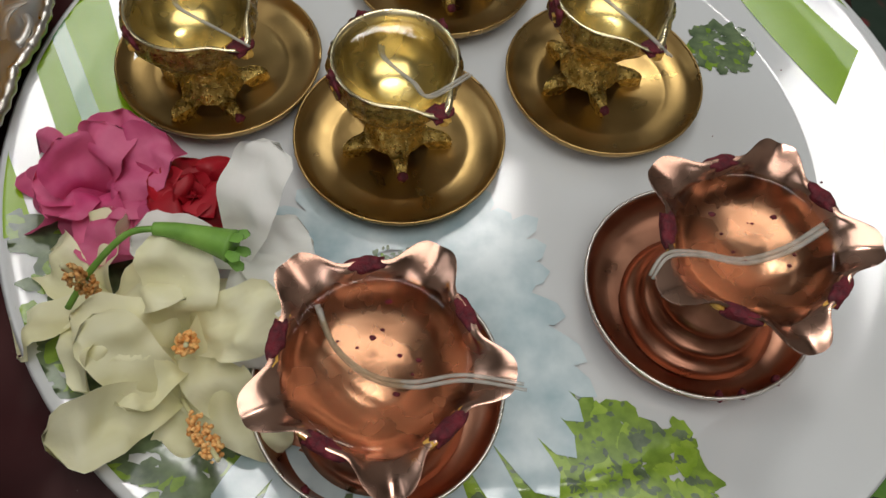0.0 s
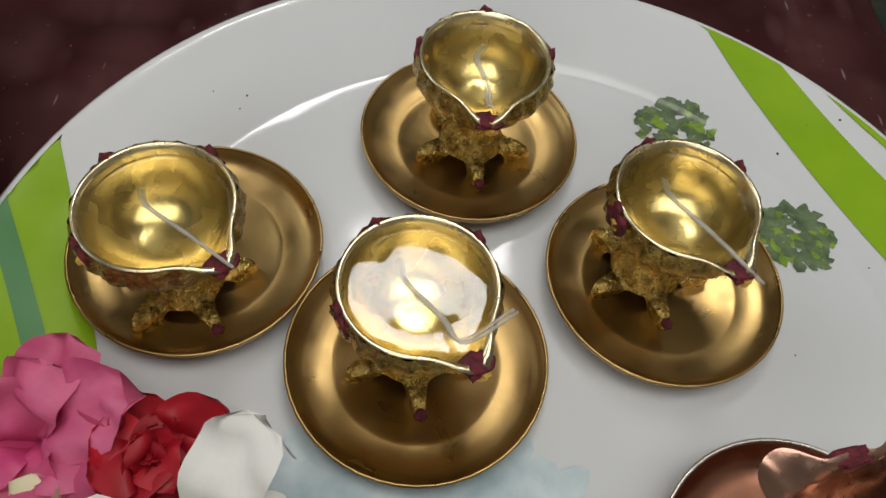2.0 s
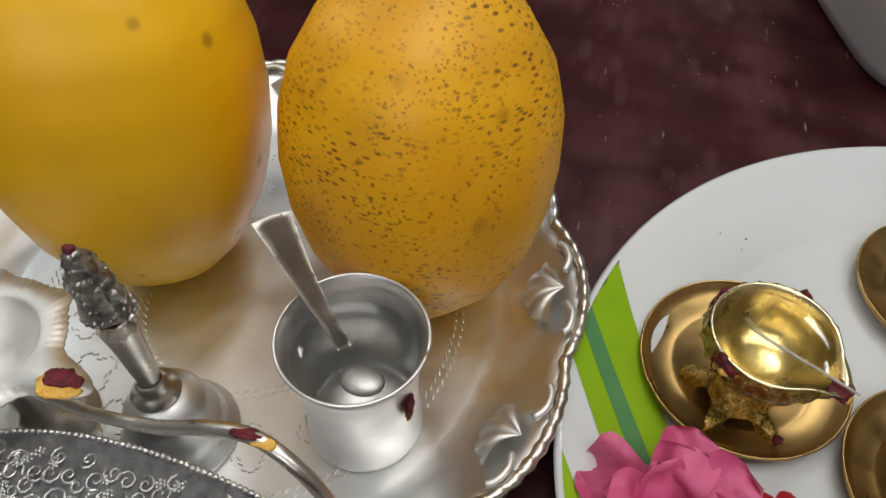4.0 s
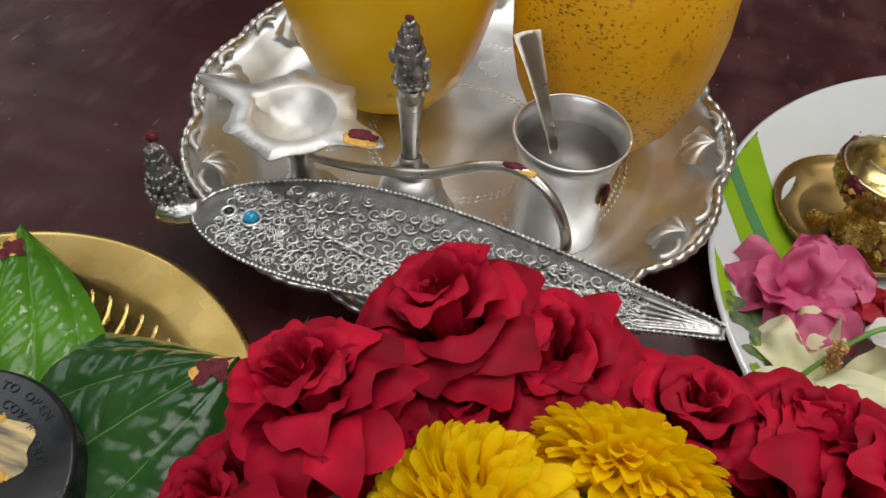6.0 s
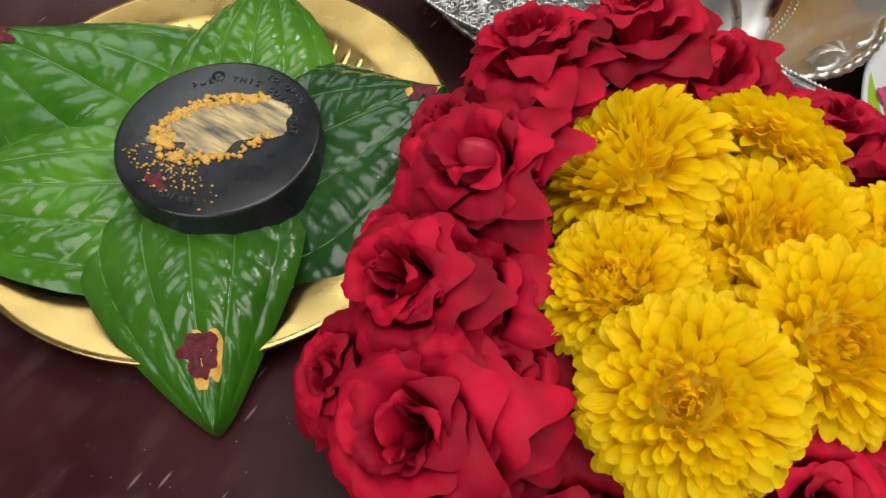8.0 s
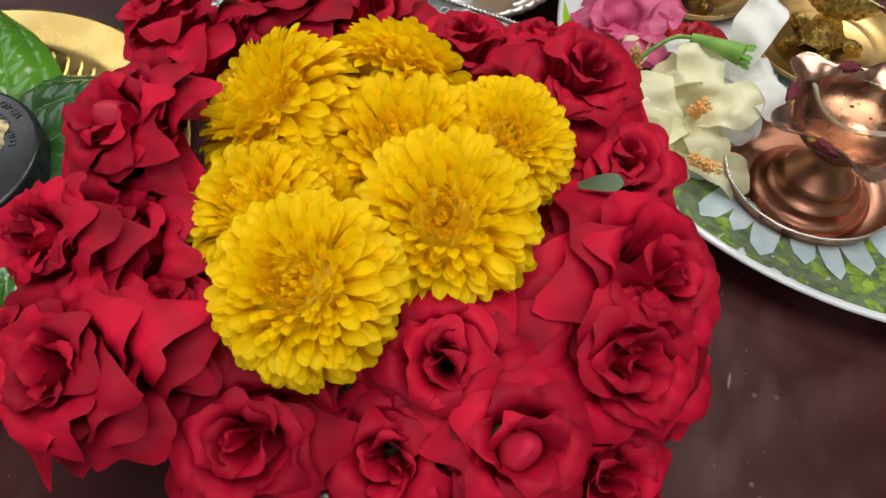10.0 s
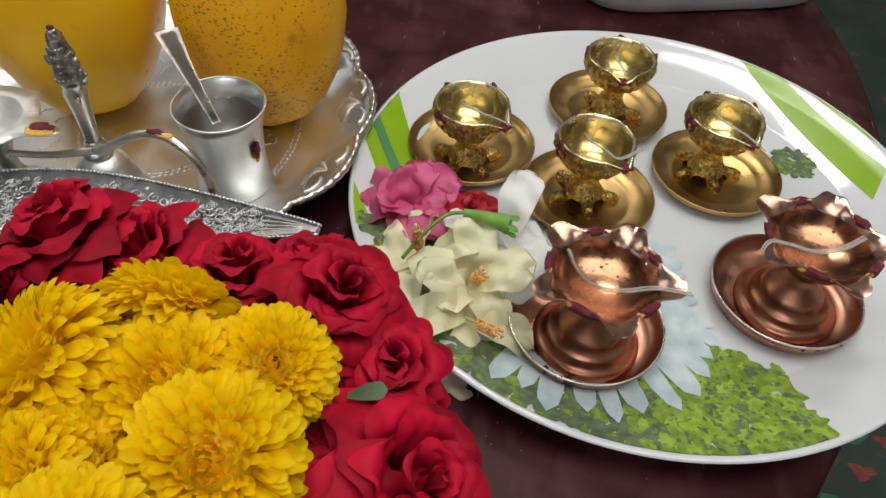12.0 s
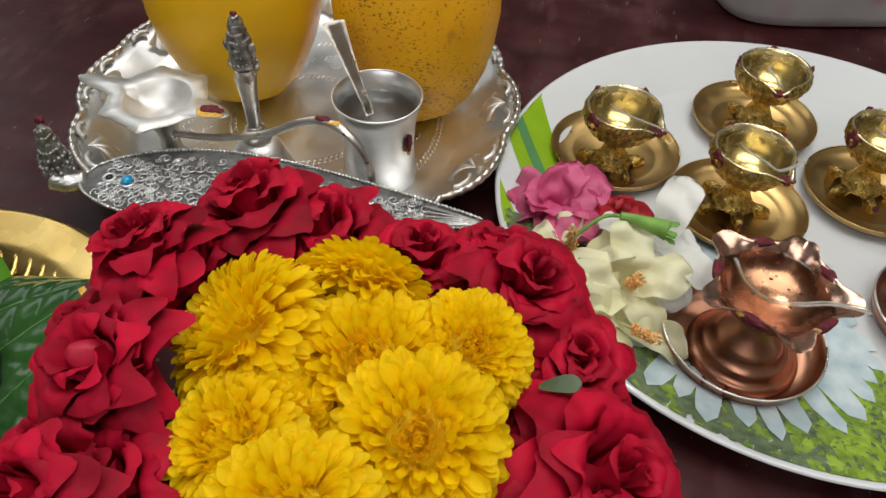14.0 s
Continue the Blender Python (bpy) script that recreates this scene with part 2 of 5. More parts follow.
M_TUB = pm("grey_plastic", (0.42, 0.40, 0.40), (0.52, 0.49, 0.49), 12, (0.35, 0.5), 0, 0.06, 200)
add_spots(M_TUB, (0.45, 0.12, 0.18), 28, 0.35, 0.5, 8)
M_WALL = pm("wall_paint", (0.34, 0.325, 0.30), (0.40, 0.385, 0.355), 3, (0.7, 0.9), 0, 0.2, 60)
M_FLOOR = pm("printed_mat", (0.006, 0.020, 0.011), (0.015, 0.034, 0.020), 14, (0.6, 0.8), 0, 0.3, 300, detail=1.5)
add_spots(M_FLOOR, (0.25, 0.02, 0.03), 22, 0.28, 0.9, 12)
M_GEM = pm("turquoise_gem", (0.0, 0.22, 0.42), (0.01, 0.30, 0.55), 90, (0.05, 0.1), 0, coat=0.6)


# ---- mesh helpers ----
def part(name, bm, material, parent=None, label="", at=None, smooth=True):
    """Links a bmesh as one mesh object, under a thing or a part."""
    me = bpy.data.meshes.new(name)
    bmesh.ops.recalc_face_normals(bm, faces=bm.faces[:]) if len(bm.faces) < 30000 else None
    bm.to_mesh(me)
    bm.free()
    me.materials.append(material)
    me.polygons.foreach_set("use_smooth", [smooth] * len(me.polygons))
    ob = new(name, me)
    if parent is not None:
        ob.parent = parent
    if at is not None:
        ob.matrix_basis = at
    return tagged(ob, label)


def thing(name, label, category, at=None, group=""):
    ob = new(name)
    ob.empty_display_size = 0.01
    if at is not None:
        ob.matrix_basis = at
    return tagged(ob, label, category, group)


def sheet(f, nu, nv, loop=False, bm=None):
    """A grid f(u, v) with u, v in 0..1; loop joins the ends of u."""
    bm = bm or bmesh.new()
    cols = nu if loop else nu + 1
    vs = [[bm.verts.new(f(i / nu, j / nv)) for j in range(nv + 1)] for i in range(cols)]
    for i in range(nu):
        a, b = vs[i], vs[(i + 1) % cols]
        for j in range(nv):
            bm.faces.new((a[j], b[j], b[j + 1], a[j + 1]))
    return bm


def lathe(prof, seg=64, wave=None, bm=None):
    """Turns a profile of (radius, height); wave(angle, index) scales the radius."""
    n = len(prof) - 1

    def f(u, v):
        j = round(v * n)
        r, z = prof[j]
        a = 2 * math.pi * u
        k = wave(a, j) if wave else 1.0
        return (max(r, 1e-5) * k * math.cos(a), max(r, 1e-5) * k * math.sin(a), z)
    return sheet(f, seg, n, True, bm)


def tube(pts, rad, seg=8, bm=None, fine=6):
    """A round bar through points, smoothed; rad is a number or a function of 0..1."""
    bm = bm or bmesh.new()
    P = [Vector(p) for p in pts]
    Q = []
    for i in range(len(P) - 1):
        p0, p1, p2, p3 = P[max(i - 1, 0)], P[i], P[i + 1], P[min(i + 2, len(P) - 1)]
        for k in range(fine):
            t = k / fine
            Q.append(0.5 * ((2 * p1) + (p2 - p0) * t + (2 * p0 - 5 * p1 + 4 * p2 - p3) * t * t + (3 * p1 - p0 - 3 * p2 + p3) * t ** 3))
    Q.append(P[-1])
    rings, side = [], Vector((0.31, 0.22, 0.92))
    for i, q in enumerate(Q):
        d = (Q[min(i + 1, len(Q) - 1)] - Q[max(i - 1, 0)]).normalized()
        s = (side - d * side.dot(d)).normalized()
        side, w = s, d.cross(s)
        r = rad(i / (len(Q) - 1)) if callable(rad) else rad
        rings.append([bm.verts.new(q + r * (s * math.cos(2 * math.pi * k / seg) + w * math.sin(2 * math.pi * k / seg))) for k in range(seg)])
    for a, b in zip(rings, rings[1:]):
        for k in range(seg):
            bm.faces.new((a[k], a[(k + 1) % seg], b[(k + 1) % seg], b[k]))
    bm.faces.new(rings[0][::-1]), bm.faces.new(rings[-1])
    return bm


ICO = {}


def blob(r, at=(0, 0, 0), squash=(1, 1, 1), sub=2, rough=0.0, bm=None):
    """A rounded lump, roughened; the ball's points are made once and used again."""
    if sub not in ICO:
        t = bmesh.new()
        bmesh.ops.create_icosphere(t, subdivisions=sub, radius=1)
        t.verts.index_update()
        ICO[sub] = ([v.co.copy() for v in t.verts], [[v.index for v in f.verts] for f in t.faces])
        t.free()
    bm = bm or bmesh.new()
    at = Vector(at)
    vs = []
    for c in ICO[sub][0]:
        k = r * (1 + rough * noise.noise(c * 1.6 + at * 900)) if rough else r
        vs.append(bm.verts.new((c.x * squash[0] * k + at.x, c.y * squash[1] * k + at.y, c.z * squash[2] * k + at.z)))
    for f in ICO[sub][1]:
        bm.faces.new([vs[i] for i in f])
    return bm


def patch(cx, cy, rx, ry, zf, turn=0.0, ragged=0.35, seed=0, thick=0.0004, n=22):
    """A thin ragged crust of powder that follows the surface height zf(x, y)."""
    bm = bmesh.new()
    c, s = math.cos(turn), math.sin(turn)

    def f(u, v):
        a = 2 * math.pi * u
        k = 1 + ragged * noise.noise(Vector((math.cos(a) * 1.7, math.sin(a) * 1.7, seed * 3.1)))
        x, y = rx * v * k * math.cos(a), ry * v * k * math.sin(a)
        X, Y = cx + c * x - s * y, cy + s * x + c * y
        return (X, Y, zf(X, Y) + thick * (1.2 - v) + thick * 0.7 * noise.noise(Vector((X, Y, seed)) * 900))
    return sheet(f, n, 5, True, bm)


def facing(p, axis, spin=0.0, drop=0.0, size=1.0):
    """The pose of a flower whose face lies at p and looks along axis."""
    a = Vector(axis).normalized()
    q = Vector((0, 0, 1)).rotation_difference(a)
    return Matrix.Translation(Vector(p) - a * drop * size) @ q.to_matrix().to_4x4() @ Matrix.Rotation(spin, 4, "Z") @ Matrix.Diagonal((size, size, size, 1))


# ---- the room ----
def slab(name, lo, hi, material, label, category):
    bm = bmesh.new()
    bmesh.ops.create_cube(bm, size=1)
    for v in bm.verts:
        v.co = Vector([lo[i] + (v.co[i] + 0.5) * (hi[i] - lo[i]) for i in range(3)])
    ob = part(name, bm, material, smooth=False)
    return tagged(ob, label, category, kind="structure")


floor_mat = slab("floor", (-2, -2, -0.46), (2, 2, -0.42), M_FLOOR, "floor mat printed in green, red and cream", "floor")
mat_rng = random.Random(21)
M_MOTIF = [pm("mat_red", (0.10, 0.012, 0.008), (0.17, 0.03, 0.02), 60, (0.6, 0.8)), pm("mat_green", (0.008, 0.07, 0.03), (0.02, 0.12, 0.055), 60, (0.6, 0.8)), pm("mat_blue", (0.02, 0.06, 0.10), (0.04, 0.10, 0.16), 60, (0.6, 0.8)), pm("mat_lime", (0.07, 0.19, 0.02), (0.12, 0.26, 0.03), 60, (0.6, 0.8))]
MOTIFS = [bmesh.new() for _ in range(4)]
for i in range(30):
    for j in range(26):
        x, y = -0.15 + 0.042 * i + mat_rng.uniform(-0.008, 0.008), -0.85 + 0.042 * j + mat_rng.uniform(-0.008, 0.008)
        kind, ph = mat_rng.choice((0, 1, 1, 2, 3, 0)), mat_rng.uniform(0, 6.28)
        R = mat_rng.uniform(0.010, 0.019)

        def motif(u, v, x=x, y=y, kind=kind, ph=ph, R=R):
            a = 2 * math.pi * u
            q = R * (1 + 0.32 * math.sin((3 if kind == 0 else 2) * a + ph) + 0.12 * math.sin(7 * a)) if kind != 2 else 0.7 * R
            q *= v if kind != 2 else 0.55 + 0.45 * v
            return (x + q * math.cos(a + ph), y + q * math.sin(a + ph) * (0.7 if kind != 2 else 1), -0.4195)
        sheet(motif, 20, 2, True, MOTIFS[kind])
for bm, mt in zip(MOTIFS, M_MOTIF):
    tagged(part("printed_motif", bm, mt, floor_mat), kind="stuff")
# Walls and ceiling stay out of view; added to bounce and reflect light.
slab("wall_north", (-2, 2, -0.46), (2, 2.1, 2.3), M_WALL, "unseen plain cream wall, added to close the room for reflections", "wall")
slab("wall_south", (-2, -2.1, -0.46), (2, -2, 2.3), M_WALL, "unseen plain cream wall, added to close the room for reflections", "wall")
slab("wall_east", (2, -2, -0.46), (2.1, 2, 2.3), M_WALL, "unseen plain cream wall, added to close the room for reflections", "wall")
slab("wall_west", (-2.1, -2, -0.46), (-2, 2, 2.3), M_WALL, "unseen plain cream wall, added to close the room for reflections", "wall")
slab("ceiling", (-2, -2, 2.3), (2, 2, 2.4), M_WALL, "unseen plain ceiling, added to close the room for bounced light", "ceiling")

table = thing("round_table", "round dark maroon lacquered wooden table with scuffed top", "table", pose(-0.481, 0.2, 0))
part("tabletop", lathe([(0, 0), (0.3, 0), (0.655, 0), (0.668, -0.002), (0.675, -0.008), (0.676, -0.016), (0.672, -0.026), (0.66, -0.03), (0, -0.03)], 128), M_TABLE, table)
for k in range(4):
    a = math.pi / 4 + k * math.pi / 2
    x, y = 0.45 * math.cos(a), 0.45 * math.sin(a)
    part("leg", tube([(x, y, -0.03), (x * 1.03, y * 1.03, -0.2), (x * 1.06, y * 1.06, -0.42)], lambda t: 0.026 - 0.008 * t, 12), M_TABLE, table)


# ---- the melamine tray ----
TRAY = [(0, 0.0068), (0.06, 0.0068), (0.12, 0.0068), (0.1355, 0.0068), (0.1375, 0.0073), (0.1395, 0.0083), (0.164, 0.0146), (0.174, 0.0182), (0.178, 0.0196), (0.180, 0.0200), (0.1815, 0.0192), (0.1808, 0.0178), (0.172, 0.0140), (0.148, 0.0060), (0.138, 0.0030), (0.10, 0.0030), (0.095, 0.0002), (0.09, 0.0030), (0, 0.0030)]


def tray_z(x, y):
    r = math.hypot(x, y)
    for (r0, z0), (r1, z1) in zip(TRAY[:9], TRAY[1:10]):
        if r <= r1:
            return z0 + (z1 - z0) * (r - r0) / (r1 - r0)
    return 0.0196


tray = thing("serving_tray", "round white glossy melamine tray printed with green stripes, daisy and leaves", "tray")
part("dish", lathe(TRAY, 128), M_WHITE, tray)


def on_tray(poly_fn, nu, nv, lift, clip=0.1785):
    def f(u, v):
        x, y = poly_fn(u, v)
        r = math.hypot(x, y)
        if r > clip:
            x, y = x * clip / r, y * clip / r
        return (x, y, tray_z(x, y) + lift)
    return sheet(f, nu, nv)


def band(a0, a1, b0, b1):
    """A printed stripe between the edge a0-a1 and the edge b0-b1."""
    def f(u, v):
        ax, ay = a0[0] + (a1[0] - a0[0]) * v, a0[1] + (a1[1] - a0[1]) * v
        bx, by = b0[0] + (b1[0] - b0[0]) * v, b0[1] + (b1[1] - b0[1]) * v
        return ax + (bx - ax) * u, ay + (by - ay) * u
    return f


STRIPES = (
    ("green_stripe", M_PGREEN, (0.079, 0.166), (0.150, 0.026), (0.100, 0.160), (0.163, 0.052), 0.0004),
    ("green_stripe", M_PGREEN, (0.110, 0.151), (0.171, 0.062), (0.128, 0.150), (0.190, 0.062), 0.0004),
    ("green_stripe", M_PGREEN, (-0.167, 0.074), (-0.125, -0.030), (-0.187, 0.034), (-0.155, -0.030), 0.0004),
    ("dark_stripe", M_PDARK, (-0.178, 0.050), (-0.140, -0.022), (-0.183, 0.045), (-0.148, -0.022), 0.0007),
    ("green_stripe", M_PGREEN, (-0.186, -0.008), (-0.160, -0.055), (-0.190, -0.024), (-0.168, -0.060), 0.0004),
    ("dark_stripe", M_PDARK, (-0.180, -0.050), (-0.150, -0.100), (-0.185, -0.060), (-0.158, -0.105), 0.0004),
)
for nm, mt, a0, a1, b0, b1, lift in STRIPES:
    part(nm, on_tray(band(a0, a1, b0, b1), 12, 30, lift), mt, tray)

rng = random.Random(4)


def printed_petal(cx, cy, ang, r0, r1, w):
    def f(u, v):
        l = r0 + (r1 - r0) * v
        half = w * (0.35 + 0.75 * math.sin(math.pi * min(1, 0.15 + 0.62 * v))) * (1 if v < 0.9 else math.sqrt(max(0, 1 - ((v - 0.9) / 0.1) ** 2)) * 0.95 + 0.02)
        s = (u - 0.5) * 2 * half + 0.0015 * math.sin(5 * v + ang * 3)
        return cx + l * math.cos(ang) - s * math.sin(ang), cy + l * math.sin(ang) + s * math.cos(ang)
    return f


for k in range(38):
    ang = math.radians(-168 + k * 9.3 + rng.uniform(-3, 3))
    r1 = rng.uniform(0.050, 0.062) + 0.046 * max(0.0, -math.sin(ang))
    part("printed_petal", on_tray(printed_petal(-0.033, -0.063, ang, 0.012, r1, rng.uniform(0.0045, 0.0065)), 5, 14, 0.0009 + 0.00001 * k), M_PPETAL, tray)


def leaf_print(n, place, size, seed, lift, tones=(0, 0, 1, 1, 2)):
    """Many small leaf shapes printed side by side, in three greens."""
    r = random.Random(seed)
    bms = [bmesh.new() for _ in range(3)]
    for i in range(n):
        x, y = place(r)
        a, s, k = r.uniform(0, 6.283), r.uniform(0.6, 1.3) * size, r.choice(tones)

        def f(u, v, x=x, y=y, a=a, s=s, i=i):
            l, w = (v - 0.5) * 2 * s, math.sin(math.pi * (0.05 + 0.9 * v)) * s * 0.60 * (u - 0.5) * 2 * (1 + 0.16 * math.sin(15 * v + i)) + 0.12 * s * math.sin(4 * v + i)
            X, Y = x + l * math.cos(a) - w * math.sin(a), y + l * math.sin(a) + w * math.cos(a)
            q = math.hypot(X, Y)
            if q > 0.1775:
                X, Y = X * 0.1775 / q, Y * 0.1775 / q
            return (X, Y, tray_z(X, Y) + lift + 0.0000002 * i)
        sheet(f, 3, 5, False, bms[k])
    for bm, mt in zip(bms, M_PLEAF):
        tagged(part("printed_leaves", bm, mt, tray), kind="stuff")


def foliage_place(r):
    while True:
        x, y = r.uniform(-0.015, 0.085), r.uniform(-0.178, -0.092)
        if y < -0.097 - (x - 0.012) * 0.34 + 0.004 * math.sin(x * 300) and x < 0.068 + (-0.117 - y) * 0.30 and math.hypot(x, y) < 0.1775:
            return x, y


def shade_place(r):
    t = r.uniform(math.radians(197), math.radians(268))
    q = r.uniform(0.146, 0.1775) - 0.03 * max(0, math.sin(2.5 * t)) * r.random()
    return q * math.cos(t), q * math.sin(t)


leaf_print(900, foliage_place, 0.0046, 3, 0.0004, (0, 0, 0, 0, 1, 1, 1, 2))
leaf_print(420, foliage_place, 0.0014, 13, 0.0007, (2, 2, 0))
leaf_print(700, shade_place, 0.0048, 9, 0.0004, (2, 2, 2, 2, 0))


def disc_place(cx, cy, rad):
    def f(r):
        a, q = r.uniform(0, 6.283), rad * math.sqrt(r.random())
        return cx + q * math.cos(a), cy + q * math.sin(a)
    return f


leaf_print(150, disc_place(-0.033, -0.061, 0.0115), 0.0011, 17, 0.0014, (2, 2, 2, 0))
leaf_print(130, disc_place(0.107, 0.059, 0.0145), 0.0030, 5, 0.0004, (0, 2, 2, 2, 2))
leaf_print(130, disc_place(0.067, 0.107, 0.0165), 0.0030, 6, 0.0004, (0, 2, 2, 2, 2))
for k in range(26):
    x, y = rng.uniform(-0.12, 0.14), rng.uniform(-0.10, 0.12)
    bmc = blob(rng.uniform(0.0003, 0.0006), (x, y, tray_z(x, y) + 0.0002), sub=1)
    tagged(part("crumb", bmc, M_KUM), "tiny dark crumb of powder lying on the tray", "crumb", "crumbs on the tray")


# ---- brass tortoise lamps ----
def bump_at(a, c, w):
    d = math.atan2(math.sin(a - c), math.cos(a - c))
    return math.exp(-(d / w) ** 2)


def brass_saucer(x, y, i):
    ob = thing("saucer", "small round satin brass saucer with stepped well", "saucer", pose(x, y, 0.0068, 0, 0, 40 * i), "brass saucers")
    dish_part = part("dish", lathe([(0, 0.0022), (0.0255, 0.0022), (0.0268, 0.0030), (0.0280, 0.0029), (0.036, 0.0040), (0.0395, 0.0062), (0.0408, 0.0088), (0.0414, 0.0090), (0.0416, 0.0084), (0.0402, 0.0050), (0.036, 0.0016), (0.026, 0.0002), (0, 0.0002)], 72), M_BRASS, ob)
    part("rim", tube([(0.0412 * math.cos(a), 0.0412 * math.sin(a), 0.0088) for a in [2 * math.pi * k / 48 for k in range(49)]], 0.0006, 6, fine=1), M_BRASS, dish_part)
    return ob


def brass_lamp(x, y, head, spout, seed):
    """A cast tortoise with five points that carries a spouted oil bowl."""
    ob = thing("oil_lamp", "small cast brass tortoise oil lamp, filled, on a saucer", "oil lamp", pose(x, y, 0.0090), "brass oil lamps")
    h = math.radians(head)

    def body(u, v):
        a = 2 * math.pi * u
        arm = sum(bump_at(a, h + k * 2 * math.pi / 5, 0.20 if k else 0.17) for k in range(5))
        R = 0.0125 + 0.0105 * arm
        q = math.sin(v * math.pi / 2)
        r = R * q
        dome = 0.0155 * max(0.0, 1 - (r / 0.0150) ** 2)
        foot = (0.0045 + 0.0020 * arm) * max(0.0, 1 - max(0, (r - 0.016) / 0.010) ** 2)
        z = max(dome, foot * (1 if v < 0.93 else max(0.0, (1 - v) / 0.07)))
        g = Vector((r * math.cos(a), r * math.sin(a), seed * 0.1))
        k = 0.0007 * noise.noise(g * 420) + 0.0005 * abs(noise.noise(g * 900)) - 0.0002
        return (r * math.cos(a), r * math.sin(a), max(0.0, z + (k if v < 0.9 else 0)))
    part("tortoise", sheet(body, 150, 44, True), M_BRASS_R, ob, "textured cast brass tortoise")
    s = math.radians(spout)
    part("stem", lathe([(0.0085, 0.012), (0.0062, 0.0165), (0.0060, 0.0205), (0.0080, 0.0235), (0.0105, 0.0255)], 32), M_BRASS_R, ob)

    def rim(a, j):
        k = max(0.0, (j - 2) / 6.0) if j <= 8 else max(0.0, (15 - j) / 7.0)
        return 1 + 0.36 * min(1, k) ** 2 * bump_at(a, s, 0.30)
    prof = [(0.004, 0.0240), (0.011, 0.0250), (0.0165, 0.0290), (0.0200, 0.0345), (0.0218, 0.0385), (0.0222, 0.0410), (0.0215, 0.0440), (0.0208, 0.0462), (0.0205, 0.0468), (0.0196, 0.0464), (0.0192, 0.0440), (0.0180, 0.0390), (0.0150, 0.0330), (0.0090, 0.0285), (0.0050, 0.0277), (0, 0.0277)]
    prof = [(q * 1.09, z) for q, z in prof]
    bm = lathe(prof[:8], 120, rim)
    for v in bm.verts:
        k = 0.0007 * noise.noise(v.co * 360 + Vector((seed, 0, 0))) + 0.0005 * math.sin(22 * math.atan2(v.co.y, v.co.x))
        v.co += Vector((v.co.x, v.co.y, 0)).normalized() * k
        v.co.z -= 0.0022 * bump_at(math.atan2(v.co.y, v.co.x), s, 0.25) * max(0, (v.co.z - 0.038) / 0.008)
    bowl_part = part("bowl", bm, M_BRASS_R, ob, "hammered brass bowl")
    bm = lathe(prof[7:], 72, lambda a, j: rim(a, j + 7))
    for v in bm.verts:
        v.co.z -= 0.0022 * bump_at(math.atan2(v.co.y, v.co.x), s, 0.25) * max(0, (v.co.z - 0.038) / 0.008)
    part("lining", bm, M_BRASS_IN, bowl_part, "polished brass inside of the bowl")
    part("oil", lathe([(0, 0.0418), (0.012, 0.0418), (0.0194, 0.0418), (0.0202, 0.0420), (0.0207, 0.0428)], 48, lambda a, j: 1 + 0.16 * bump_at(a, s, 0.22) * (j >= 2)), M_OIL, ob, "clear yellow oil")
    c, q = math.cos(s), math.sin(s)
    w = [(-0.010 * c, -0.008 * q + 0.004, 0.0400), (-0.002 * c - 0.003, -0.004 * q, 0.0415), (0.010 * c, 0.010 * q, 0.0432), (0.020 * c, 0.020 * q, 0.0455)]
    tip = {1: (0.004, -0.003), 2: (0.010, 0.014), 3: (0.0, 0.002), 4: (0.006, -0.004)}[seed]
    w.append((0.026 * c + tip[0], 0.026 * q + tip[1], 0.0475 - (0.004 if seed == 4 else 0)))
    for off in (0, 0.0011):
        part("wick", tube([(p[0] + off, p[1] - off * 0.6, p[2]) for p in w], lambda t: 0.0008 - 0.0003 * t, 7), M_WICK, ob, "white cotton wick soaked in oil")
    for k, (a, rr) in enumerate(((s, 0.0278), (s + 1.75, 0.0231), (s - 1.75, 0.0231), (s + 3.14, 0.0229))):
        p = Vector((rr * math.cos(a), rr * math.sin(a), 0.0425 + 0.0012 * (k == 0)))
        bmk = blob(0.0052, (0, 0, 0), (0.30, 0.85, 0.95) if k else (0.75, 0.75, 0.22), 3, 0.7)
        part("kumkum_mark", bmk, M_KUM, bowl_part, "dark red vermilion smear", Matrix.Translation(p) @ Matrix.Rotation(a, 4, 'Z'))
        if k in (0, 2):
            part("turmeric_mark", blob(0.0028, p + Vector((0.0012, -0.0010, -0.0016)), (0.8, 0.8, 0.7), 3, 0.5), M_TUR, ob, "yellow turmeric smear")
    part("kumkum_mark", blob(0.0020, (0.0228 * math.cos(h), 0.0228 * math.sin(h), 0.0048), (1, 1, 0.8), 2, 0.4), M_KUM, ob, "dark red vermilion dot")
    return ob


for i, (sx, sy, x, y, head, spout) in enumerate(((-0.110, 0.032, -0.1115, 0.0195, -52, -38), (-0.034, -0.003, -0.036, 0.0, -80, -53), (-0.019, 0.091, -0.018, 0.090, -82, -88), (0.050, 0.033, 0.0445, 0.037, -78, -62))):
    brass_saucer(sx, sy, i)
    brass_lamp(x, y, head, spout, i + 1)


